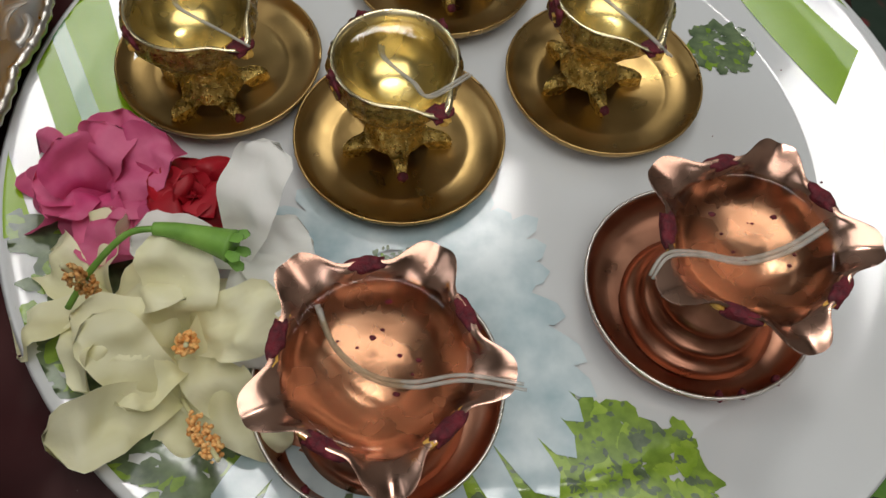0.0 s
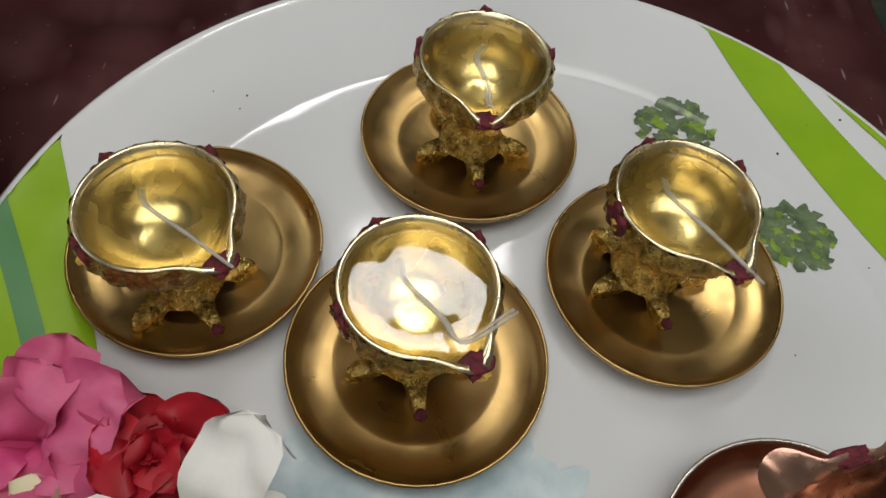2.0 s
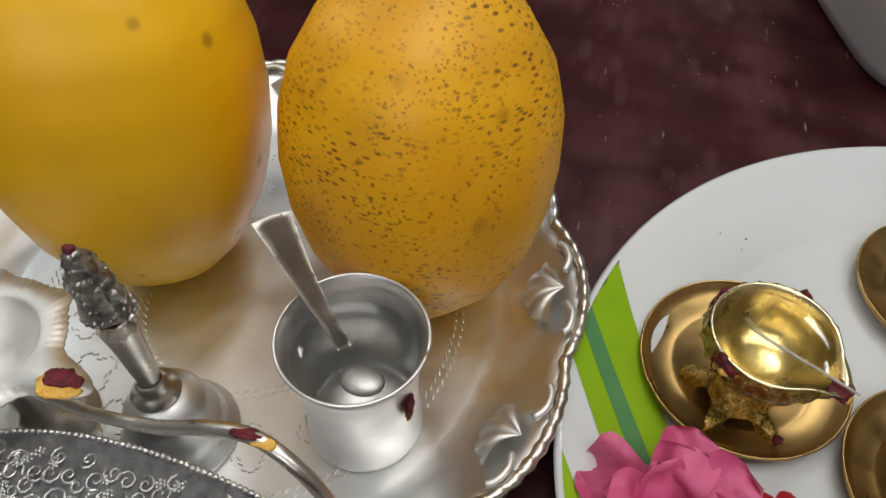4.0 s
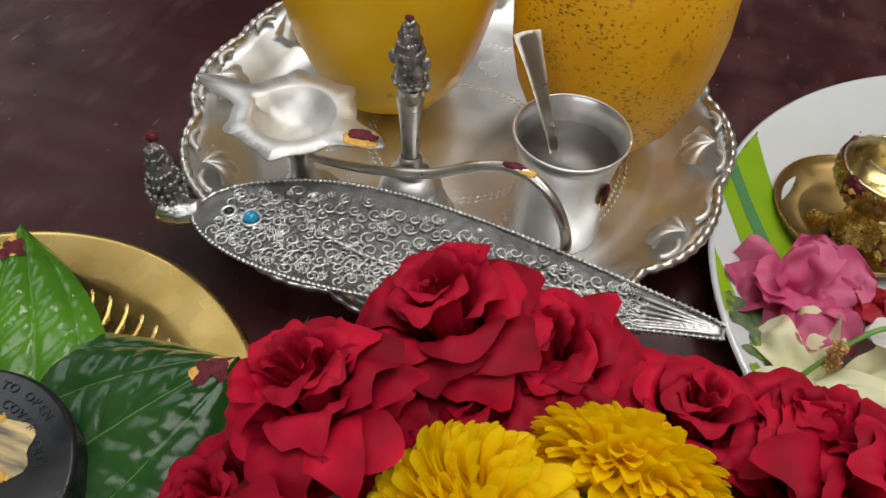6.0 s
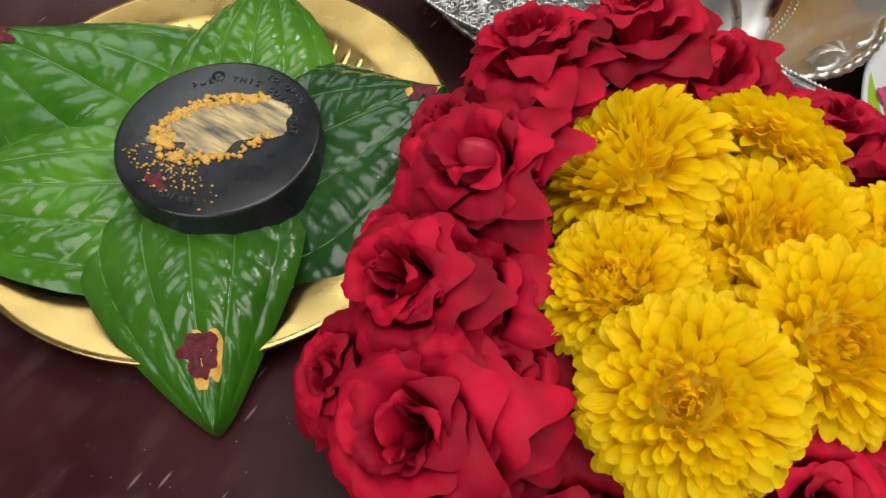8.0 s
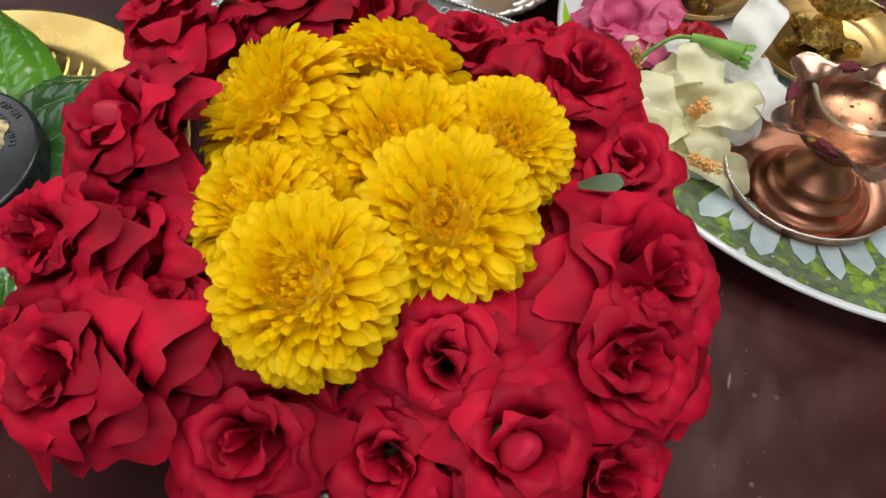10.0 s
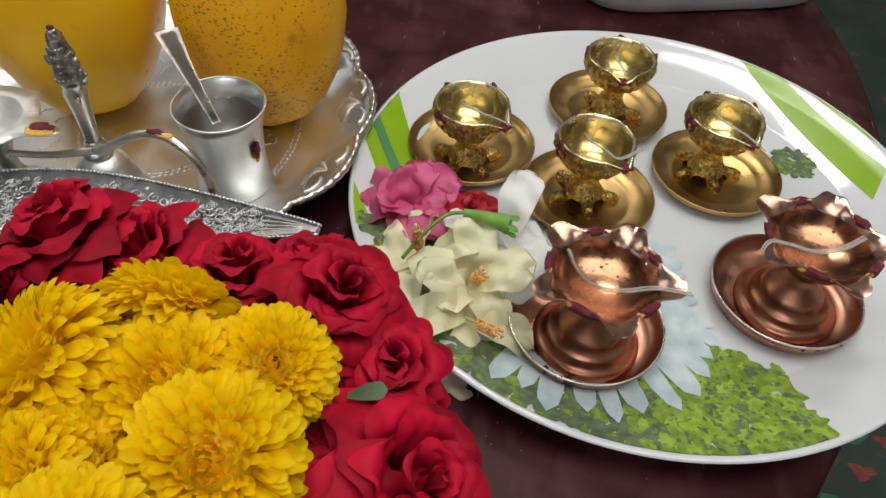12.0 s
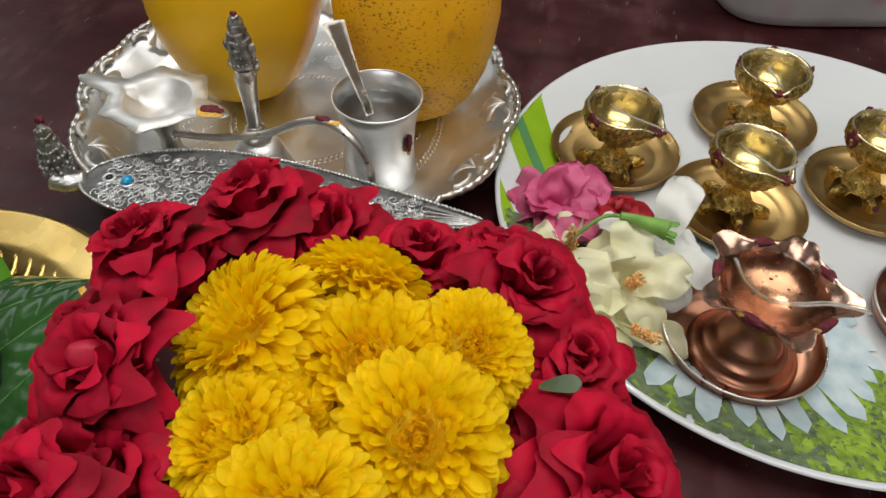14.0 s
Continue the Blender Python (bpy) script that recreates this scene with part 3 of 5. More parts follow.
# ---- copper star lamps ----
def copper_lamp(x, y, turn, sx, sy, seed):
    ob = thing("star_lamp", "five-pointed copper oil lamp on a stepped foot and saucer, filled", "oil lamp", pose(x, y, 0.0068), "copper oil lamps")
    dx, dy = sx - x, sy - y
    saucer_part = part("saucer", lathe([(0, 0.0030), (0.030, 0.0022), (0.0345, 0.0026), (0.0378, 0.0050), (0.0398, 0.0100), (0.0404, 0.0122), (0.0412, 0.0122), (0.0408, 0.0096), (0.0385, 0.0030), (0.034, 0.0002), (0, 0.0002)], 80), M_COPPER_D, ob, "aged copper saucer", pose(dx, dy, 0))
    part("saucer_rim", tube([(0.0408 * math.cos(a), 0.0408 * math.sin(a), 0.0122) for a in [2 * math.pi * k / 56 for k in range(57)]], 0.0007, 6, fine=1), M_TIN, saucer_part, "tinned silvery saucer edge")
    part("foot", lathe([(0.0275, 0.0028), (0.0280, 0.0042), (0.0250, 0.0068), (0.0215, 0.0085), (0.0222, 0.0098), (0.0205, 0.0118), (0.0165, 0.0142), (0.0170, 0.0156), (0.0150, 0.0185), (0.0105, 0.0235), (0.0085, 0.0290), (0.0082, 0.0330), (0.0100, 0.0362), (0.0150, 0.0385)], 64), M_COPPER_D, ob, "turned copper foot with rings")
    c5 = [math.radians(turn + 72 * k) for k in range(5)]

    def surf(prof, outer):
        n = len(prof) - 1

        def f(u, v):
            a = 2 * math.pi * u
            j = round(v * n)
            r, z, k = prof[j]
            b = max(math.exp(-(abs(math.atan2(math.sin(a - c), math.cos(a - c))) / 0.265) ** 3.2) for c in c5)
            g = max(bump_at(a, c, 0.085) for c in c5)
            s = max(bump_at(a, c, 0.33) for c in c5)
            R = r + k * 0.0098 * b - k * 0.0004
            zz = z - k * 0.0011 * g + k * 0.0004 * (s - g) + k * 0.0005 * math.sin(3 * a + seed)
            return (R * math.cos(a), R * math.sin(a), zz)
        return sheet(f, 180, n, True)
    inner = [(0, 0.0428, 0), (0.0100, 0.0428, 0), (0.0112, 0.0434, 0), (0.0170, 0.0446, 0), (0.0215, 0.0478, 0.02), (0.0240, 0.0515, 0.12), (0.0252, 0.0545, 0.40), (0.0262, 0.0562, 0.75), (0.0275, 0.0572, 1.0), (0.0286, 0.0573, 1.0)]
    outer = [(0.0286, 0.0573, 1.0), (0.0284, 0.0564, 1.0), (0.0272, 0.0552, 0.75), (0.0258, 0.0530, 0.35), (0.0246, 0.0500, 0.10), (0.0220, 0.0455, 0), (0.0165, 0.0405, 0), (0.0100, 0.0375, 0)]
    star_part = part("bowl", surf(inner, False), M_COPPER, ob, "bright copper star-shaped bowl")
    part("bowl_outside", surf(outer, True), M_COPPER, ob)
    part("oil", lathe([(0, 0.0528), (0.015, 0.0528), (0.0236, 0.0528), (0.0241, 0.05284), (0.0247, 0.0530), (0.0253, 0.0535)], 90), M_OIL_C, ob, "clear amber oil")
    a0 = c5[0]
    if seed == 1:
        w = [(-0.017, 0.014, 0.0532), (-0.012, 0.004, 0.0500), (-0.002, -0.004, 0.0490), (0.010, -0.0075, 0.0530), (0.024, -0.0060, 0.0560), (0.040, -0.0085, 0.0575)]
    else:
        w = [(0.022, 0.004, 0.0560), (0.010, -0.003, 0.0530), (-0.004, -0.0075, 0.0530), (-0.018, -0.0070, 0.0555), (-0.029, -0.0095, 0.0585), (-0.034, -0.0160, 0.0570)]
    for k in range(2):
        part("wick", tube([(p[0] - 0.0007 * k, p[1] + 0.0013 * k * (1 + 0.6 * math.sin(9 * p[0])), p[2]) for p in w], lambda t: 0.0009 - 0.0004 * t, 7), M_WICK, ob, "white cotton wick soaked in oil")
    r = random.Random(seed)
    for k in range(5):
        a = c5[k] + math.radians(36)
        R = 0.0276
        bmk = blob(0.0046, (0, 0, 0), (0.55, 1.25, 0.50), 3, 0.45)
        part("kumkum_mark", bmk, M_KUM, star_part, "dark red vermilion smear", Matrix.Translation((R * math.cos(a), R * math.sin(a), 0.0560)) @ Matrix.Rotation(a, 4, "Z"))
        for sg in (-1, 1):
            if r.random() < 0.75:
                b = a + sg * 0.20
                part("turmeric_mark", blob(0.0026, (0, 0, 0), (0.6, 1.1, 0.5), 2, 0.5), M_TUR, star_part, "yellow turmeric smear", Matrix.Translation((R * math.cos(b), R * math.sin(b), 0.0556)) @ Matrix.Rotation(b, 4, "Z"))
    for k in range(9):
        a, q = r.uniform(0, 6.28), r.uniform(0.006, 0.018)
        part("speck", blob(r.uniform(0.0003, 0.0010), (q * math.cos(a), q * math.sin(a), 0.0531), (1.3, 1, 0.3), 1, 0.4), M_KUM, ob, "dark speck floating on the oil")
    for k in range(3):
        a = r.uniform(2.4, 5.6)
        part("kumkum_mark", blob(0.0022, (dx + 0.0396 * math.cos(a), dy + 0.0396 * math.sin(a), 0.0105), (0.6, 0.9, 1), 2, 0.5), M_KUM, ob, "dark red vermilion smear")
    return ob


copper_lamp(-0.035, -0.112, -8, -0.036, -0.106, 1)
copper_lamp(0.0765, -0.070, -3, 0.0755, -0.066, 2)


# ---- flowers on the tray ----
def petal(length, width, cup=0.2, curl=0.3, tip=0.0, wav=0.0, seed=0, nu=10, nv=14):
    """A petal along +x from the origin, bent up and curled back at its end."""
    def f(u, v):
        s = (u - 0.5) * 2
        w = width * (0.16 + 0.84 * math.sin(math.pi * min(1.0, 0.04 + 0.60 * v ** 0.9)) ** 1.1) * (1 if v < 0.8 else math.sqrt(max(0.0, 1 - ((v - 0.8) / 0.2) ** 2 * (1 - tip * (1 - abs(s))))))
        x = length * v
        y = s * w
        z = cup * length * (math.sin(v * math.pi * 0.55) - curl * v * v) + 0.30 * cup * width * s * s
        z += wav * width * (0.25 + v) * noise.noise(Vector((x * 110, y * 110, seed * 7.3)))
        y += 0.4 * wav * width * noise.noise(Vector((x * 60, seed * 3.7, 5)))
        return (x, y, z)
    return sheet(f, nu, nv)


def loose_flower(name, label, p, axis, spin, petals, mat_p, length, width, cup, stamen=True, seed=1, layers=1, open_deg=25):
    ob = thing(name, label, "flower", facing(p, axis, spin))
    r = random.Random(seed)
    for l in range(layers):
        for k in range(petals):
            a = 360 * (k + 0.5 * l) / petals + r.uniform(-14, 14)
            sc = (1 - 0.22 * l) * r.uniform(0.88, 1.1)
            tilt = -(open_deg + 24 * l) + r.uniform(-14, 14)
            part("petal", petal(length * sc, width * sc, cup, r.uniform(0.3, 1.5), r.uniform(0, 0.6), 0.85, seed * 10 + k + 31 * l), mat_p, ob, at=pose(0, 0, 0.001 * l, 0, tilt, a))
    if stamen:
        ln = length * 0.75
        tilt = Vector((r.uniform(-0.5, 0.5), r.uniform(-0.5, 0.5), 1)).normalized()
        part("style", tube([(0, 0, 0), tilt * ln * 0.5, tilt * ln * 1.15], 0.0008, 6), mat_p, ob, "pale stamen column")
        bm = bmesh.new()
        for k in range(150):
            a, t = r.uniform(0, 6.28), r.uniform(0.45, 1.0)
            q = tilt * ln * t + Vector((math.cos(a), math.sin(a), r.uniform(-0.3, 0.6))) * r.uniform(0.0012, 0.0034)
            blob(r.uniform(0.0005, 0.0010), q, sub=1, bm=bm)
        part("anther_tuft", bm, M_STAMEN, ob, "fuzzy orange anthers")
    return ob


loose_flower("pink_flower", "ruffled pink oleander bloom lying on the tray", (-0.138, -0.036, 0.014), (-0.2, -0.25, 1), 0.4, 6, M_PINK, 0.034, 0.0130, 0.45, False, 3, 2, 16)
loose_flower("red_flower", "crumpled red double flower lying on the tray", (-0.106, -0.043, 0.016), (0.2, -0.1, 1), 0.9, 7, M_RED, 0.023, 0.0090, 0.5, False, 5, 3, 24)
CREAM = "wilted cream hibiscus with orange anthers lying on the tray"
loose_flower("cream_flower", CREAM, (-0.126, -0.082, 0.018), (-0.5, 0.0, 0.8), 2.6, 5, M_CREAM, 0.037, 0.0108, 0.42, True, 7, 1, 12)
loose_flower("cream_flower", CREAM, (-0.100, -0.092, 0.016), (0.1, -0.35, 0.9), 0.5, 5, M_CREAM, 0.036, 0.0108, 0.46, True, 8, 1, 20)
loose_flower("cream_flower", CREAM, (-0.099, -0.112, 0.014), (0.3, -0.35, 0.85), 1.2, 5, M_CREAM, 0.042, 0.0114, 0.38, True, 11, 1, 6)
white = thing("white_flower", "fresh white flower with green calyx and curved stalk", "flower", pose(-0.083, -0.070, 0.030))
for k, (a, tl, ln, wd) in enumerate(((72, -38, 0.042, 0.0110), (172, -10, 0.036, 0.0105), (-30, 8, 0.034, 0.010), (-70, 22, 0.036, 0.011), (30, 6, 0.024, 0.011))):
    part("petal", petal(ln, wd, 0.32, 0.9, 0.4, 0.55, 60 + k), M_WPETAL, white, at=pose(0, 0, 0, 0, tl, a))
part("calyx", tube([(-0.024, 0.0015, 0.018), (-0.017, 0.001, 0.018), (-0.008, -0.001, 0.018), (0.001, -0.0035, 0.018)], lambda t: 0.0022 + 0.0034 * t ** 1.6, 10), M_STEM, white, "ribbed green calyx")
for k in range(5):
    a = k * 1.256
    part("sepal", petal(0.007, 0.0018, 0.2, 0.3, 0.8, 0.1, k, 4, 6), M_STEM, white, at=pose(-0.001, -0.0035 + 0.0036 * math.cos(a), 0.018 + 0.0036 * math.sin(a), 0, -12 * math.sin(a), -18 + 20 * math.cos(a)))
part("stalk", tube([(-0.024, 0.0015, 0.018), (-0.033, 0.000, 0.016), (-0.044, -0.008, 0.008), (-0.054, -0.017, -0.004)], 0.0011, 7), M_STEM, white, "curved green stalk")


# ---- roses and chrysanthemums ----
def rose_petal(layer, seed, spread=1.0):
    """One rose petal round the z axis: layer 0 is the tight heart, 5 the loose outside."""
    hw = (1.35, 1.12, 0.95, 0.86, 0.80, 0.72)[layer]
    rb, rt = ((0.0012, 0.0034), (0.0028, 0.0070), (0.0045, 0.0110), (0.0062, 0.0146), (0.0075, 0.0180), (0.0080, 0.0200))[layer]
    h = (0.0268, 0.0288, 0.0282, 0.0262, 0.0225, 0.0165)[layer]
    roll = (0.0004, 0.0014, 0.0030, 0.0046, 0.0060, 0.0064)[layer]
    rt = rb + (rt - rb) * spread

    def f(u, v):
        s = (u - 0.5) * 2
        a = s * hw * (0.36 + 0.64 * math.sin(math.pi * 0.5 * min(1, v * 1.4))) + 0.12 * noise.noise(Vector((v * 2, seed * 2.1, 1)))
        wob = noise.noise(Vector((s * 2.4, 0.3, seed * 3.3)))
        lim = 0.98 - 0.28 * abs(s) ** 2.2 + 0.07 * math.exp(-(s / 0.22) ** 2) + 0.10 * wob
        q = v * lim
        over = max(0.0, q - 0.60) / 0.40
        side = max(0.0, abs(s) - 0.30) / 0.70
        fold = 1 + 0.8 * noise.noise(Vector((s * 1.8, seed * 1.7, 8)))
        r = rb + (rt - rb) * q ** 1.15 + roll * fold * over ** 1.7 + 0.65 * roll * side ** 2 * q
        z = h * math.sin(min(1.0, q) * math.pi * 0.5) ** 0.85 - 0.95 * roll * fold * over ** 2.4 - 0.50 * roll * side ** 2 * v
        r += 0.0017 * noise.noise(Vector((s * 2.1, v * 2.6, seed * 5.7))) * v * (0.5 + 0.35 * layer)
        z += 0.0015 * noise.noise(Vector((s * 4.6, v * 2.6, seed * 9.1 + 4))) * v
        return (r * math.cos(a), r * math.sin(a), z)
    return sheet(f, 16, 13)


def rose(seed, budded=False, spread=1.0):
    r = random.Random(seed)
    ob = thing("rose", "deep red open rose bloom heaped with others", "rose", None, "heaped red roses")
    for layer, n in ((0, 3), (1, 4), (2, 5), (3, 6), (4, 6), (5, 5)):
        if budded and layer < 2:
            continue
        for k in range(n):
            a = 360 * k / n + 37 * layer + r.uniform(-14, 14)
            bm = rose_petal(layer, seed * 40 + layer * 9 + k, spread)
            part("petal", bm, M_ROSE, ob, at=pose(0, 0, -0.0010 * layer + r.uniform(-0.0014, 0.0014), r.uniform(-8, 8), r.uniform(-8, 8), a))
    if budded:
        def bud(u, v):
            a = 2 * math.pi * u
            q = math.sin(math.pi * v)
            R = 0.0062 * q ** 0.6 * (1 + 0.10 * math.cos(a - 5 * v) + 0.06 * math.cos(3 * a + 4 * v))
            return (R * math.cos(a) * 1.15, R * math.sin(a) * 0.9, 0.004 + 0.021 * v)
        part("bud", sheet(bud, 24, 14, True), M_BUD, ob, "tight pink-red bud in the heart")
    part("calyx", blob(0.0065, (0, 0, -0.001), (1, 1, 0.7), 2), M_STEM, ob, "green calyx")
    return ob


ROSES = [rose(1), rose(2, spread=1.12), rose(3), rose(4, True, 1.08), rose(5, spread=0.9), rose(6, spread=1.2)]
HEART = Vector((-0.190, -0.245, 0.02))
ROSE_AT = (
    (-0.2895, -0.2080, 0.131, 1.02, 4), (-0.268, -0.165, 0.119, 1.08, 1), (-0.237, -0.164, 0.108, 1.06, 2), (-0.190, -0.168, 0.110, 0.98, 0),
    (-0.162, -0.162, 0.111, 0.98, 4), (-0.141, -0.181, 0.117, 1.03, 5), (-0.121, -0.199, 0.099, 0.97, 0), (-0.103, -0.243, 0.101, 1.22, 1),
    (-0.141, -0.229, 0.090, 0.83, 0), (-0.105, -0.272, 0.094, 1.20, 5), (-0.158, -0.293, 0.104, 1.02, 0), (-0.127, -0.307, 0.096, 0.97, 3),
    (-0.280, -0.260, 0.131, 1.02, 3), (-0.275, -0.305, 0.124, 0.98, 4), (-0.251, -0.334, 0.117, 1.12, 2), (-0.242, -0.304, 0.104, 0.89, 0),
    (-0.204, -0.330, 0.092, 1.03, 1), (-0.166, -0.320, 0.084, 1.00, 2), (-0.286, -0.254, 0.118, 0.91, 2), (-0.262, -0.212, 0.100, 0.91, 0),
    (-0.214, -0.172, 0.078, 0.91, 4), (-0.302, -0.238, 0.104, 0.91, 1), (-0.120, -0.222, 0.078, 0.91, 0), (-0.286, -0.325, 0.094, 0.91, 0),
    (-0.222, -0.184, 0.100, 0.87, 1), (-0.158, -0.196, 0.088, 0.87, 2), (-0.188, -0.305, 0.084, 0.91, 1), (-0.143, -0.262, 0.082, 0.91, 2),
    (-0.283, -0.192, 0.102, 0.87, 2), (-0.228, -0.290, 0.094, 0.87, 1), (-0.296, -0.280, 0.098, 0.87, 0), (-0.128, -0.240, 0.082, 0.87, 1),
    (-0.250, -0.185, 0.102, 0.87, 0), (-0.218, -0.312, 0.090, 0.87, 2), (-0.244, -0.156, 0.076, 0.87, 1), (-0.182, -0.160, 0.074, 0.87, 2),
    (-0.262, -0.291, 0.112, 0.92, 0), (-0.236, -0.316, 0.102, 0.90, 1), (-0.150, -0.277, 0.086, 0.90, 0), (-0.137, -0.249, 0.087, 0.88, 2),
    (-0.206, -0.345, 0.076, 1.0, 0), (-0.136, -0.322, 0.070, 1.0, 1), (-0.100, -0.300, 0.066, 1.0, 2), (-0.092, -0.258, 0.066, 1.0, 0),
)
used = set()
for i, (x, y, z, size, kind) in enumerate(ROSE_AT):
    out = Vector((x, y, 0)) - Vector((HEART.x, HEART.y, 0))
    axis = Vector((out.x * 4.6 + 0.16 * math.sin(i * 2.9), out.y * 3.4 - 0.26 + 0.16 * math.cos(i * 1.7), 1.0))
    m = facing((x, y, z), axis, i * 2.4, 0.026, size)
    if kind in used:
        copy_thing(ROSES[kind], m)
    else:
        used.add(kind)
        ROSES[kind].matrix_basis = m


def mum(seed):
    """A pompon chrysanthemum: rings of cupped straps round a dense heart."""
    r = random.Random(seed)
    ob = thing("chrysanthemum", "bright yellow chrysanthemum bloom resting among red roses", "chrysanthemum", None, "yellow chrysanthemums")

    def strap(length, width, bend, hook):
        def f(u, v):
            v = 1 - (1 - v) ** 1.7
            s = (u - 0.5) * 2
            w = width * (0.45 + 0.75 * v) * (1 if v < 0.76 else math.sqrt(max(0.05, 1 - ((v - 0.76) / 0.24) ** 2)))
            return (length * v, s * w, 0.45 * w * s * s + length * (bend * v - hook * v * v))
        me = bpy.data.meshes.new("petal")
        bm = sheet(f, 4, 7)
        bm.to_mesh(me)
        bm.free()
        me.polygons.foreach_set("use_smooth", [True] * len(me.polygons))
        return me
    kinds = []
    for ln, wd, bend, hook, mt in ((0.0115, 0.00215, 0.42, 0.62, M_MUM), (0.0106, 0.00200, 0.52, 0.50, M_MUM), (0.0088, 0.0016, 0.60, 0.30, M_MUM), (0.0060, 0.0011, 0.50, 0.0, M_MUM_IN)):
        row = [strap(ln * q, wd, bend * q2, hook) for q, q2 in ((1.0, 1.0), (0.86, 1.25), (1.10, 0.75), (0.96, 0.5))]
        for me in row:
            me.materials.append(mt)
        kinds.append(row)
    n = 560
    for i in range(n):
        t = (i + 0.5) / n
        a = i * 137.508 + r.uniform(-8, 8)
        pol = 4 + 118 * t ** 0.66
        layer = 3 if t < 0.10 else 2 if t < 0.27 else 1 if t < 0.60 else 0
        th = math.radians(pol)
        p = Vector((0.0150 * math.sin(th), 0, 0.0105 + 0.0095 * math.cos(th)))
        o = new("petal", r.choice(kinds[layer]))
        o.parent = ob
        o.matrix_basis = Matrix.Rotation(math.radians(a), 4, "Z") @ Matrix.Translation(p) @ Matrix.Rotation(-math.radians(90 - pol * 0.92) + r.uniform(-0.13, 0.13), 4, "Y") @ Matrix.Rotation(r.uniform(-0.40, 0.40), 4, "X")
    part("core", blob(0.0150, (0, 0, 0.0103), (1, 1, 0.62), 3), M_MUM_IN, ob)
    part("calyx", lathe([(0.002, -0.004), (0.0045, -0.002), (0.0085, 0.0010), (0.0125, 0.0035)], 20), M_STEM, ob, "green underside")
    return ob


MUMS = [mum(1), mum(2)]
MUM_AT = (
    (-0.1600, -0.2190, 0.1165, (0.25, -0.30, 0.9), 0.90, 0), (-0.1690, -0.2580, 0.1195, (0.15, -0.45, 0.9), 1.12, 1), (-0.1975, -0.2985, 0.1300, (-0.05, -0.50, 0.85), 1.14, 0),
    (-0.1930, -0.2320, 0.1150, (0.0, -0.25, 1.0), 1.03, 1), (-0.2290, -0.2715, 0.1200, (-0.35, -0.30, 0.9), 1.01, 0), (-0.2090, -0.2610, 0.1120, (0.45, 0.0, 0.8), 0.88, 1),
    (-0.2460, -0.2300, 0.1150, (-0.80, -0.18, 0.70), 1.06, 1), (-0.2060, -0.1890, 0.1040, (0.05, 1.0, 0.12), 0.93, 1),
)
seen_kind = set()
for i, (x, y, z, axis, size, kind) in enumerate(MUM_AT):
    m = facing((x, y, z), axis, i * 1.7, 0.0215, size)
    if kind in seen_kind:
        copy_thing(MUMS[kind], m)
    else:
        seen_kind.add(kind)
        MUMS[kind].matrix_basis = m
part("disc", blob(0.0030, (0, 0, 0.0200), (1, 1, 0.35), 2, 0.3), pm("mum_heart", (0.22, 0.09, 0.005), (0.45, 0.20, 0.01), 500, (0.6, 0.8), 0, 0.6, 900), MUMS[0], "dark brown-gold heart")
bowl = thing("flower_bowl", "steel bowl hidden under the heap of roses", "bowl", pose(-0.195, -0.248, 0))
part("bowl_body", lathe([(0, 0.004), (0.045, 0.004), (0.070, 0.030), (0.080, 0.062), (0.082, 0.064), (0.083, 0.062), (0.073, 0.028), (0.047, 0), (0, 0)], 64), M_SILVER_D, bowl)
# Dark lump added under the blooms; its colour stands in for shaded gaps.
part("gap_filler", blob(0.078, (0, 0, 0.060), (1, 1, 0.42), 4, 0.12), pm("gap_shade", (0.010, 0.018, 0.008), (0.03, 0.05, 0.02), 120, (0.7, 0.9), 0, 0.8, 400), bowl, "dark lump added to stand in for shaded gaps under the roses")
for k, (x, y, z, yaw) in enumerate(((-0.136, -0.217, 0.098, 8),)):
    rl = thing("rose_leaf", "small grey-green rose leaf between the blooms", "leaf", pose(x, y, z, 10, -15, yaw), "rose leaves")
    part("blade", petal(0.015, 0.0034, 0.15, 0.6, 0.8, 0.15, 90 + k), M_LEAF_R, rl)


# ---- silver tray ----
SX, SY, SR = -0.320, 0.020, 0.1385


def edge_r(a):
    return SR * (1 + 0.036 * abs(math.sin(6 * a + 0.5)) ** 0.8 - 0.012 * bump_at(6 * a, math.pi - 0.5, 0.5))


stray = thing("silver_tray", "round engraved silver tray with scalloped shell border", "tray", pose(SX, SY, 0))
SPROF = [(0, 0.0050), (0.060, 0.0050), (0.104, 0.0050), (0.1075, 0.0058), (0.112, 0.0056), (0.122, 0.0125), (0.132, 0.0218), (0.1385, 0.0262), (0.1395, 0.0254), (0.133, 0.0205), (0.119, 0.0090), (0.106, 0.0020), (0.100, 0.0), (0.095, 0.0030), (0, 0.0030)]
part("dish", lathe(SPROF, 144, lambda a, j: edge_r(a) / SR if 5 < j < 10 else 1.0), M_SILVER, stray)
part("rope_border", tube([((edge_r(a) + 0.0006) * math.cos(a), (edge_r(a) + 0.0006) * math.sin(a), 0.0270) for a in [2 * math.pi * k / 240 for k in range(241)]], lambda t: 0.0023 + 0.0004 * math.sin(t * 2 * math.pi * 120), 8, fine=2), M_SILVER_D, stray, "twisted rope border")


def shell():
    bm = bmesh.new()

    def f(u, v):
        a = (u - 0.5) * 2.3
        r = 0.0185 * v * (1 + 0.10 * abs(math.cos(a * 5.5)) - 0.12 * abs(a))
        return (-r * math.cos(a), r * math.sin(a), 0.0008 + 0.0042 * math.sin(math.pi * min(1, v * 0.95)) * (0.65 + 0.35 * abs(math.cos(a * 5.5))))
    return sheet(f, 44, 8, False, bm)


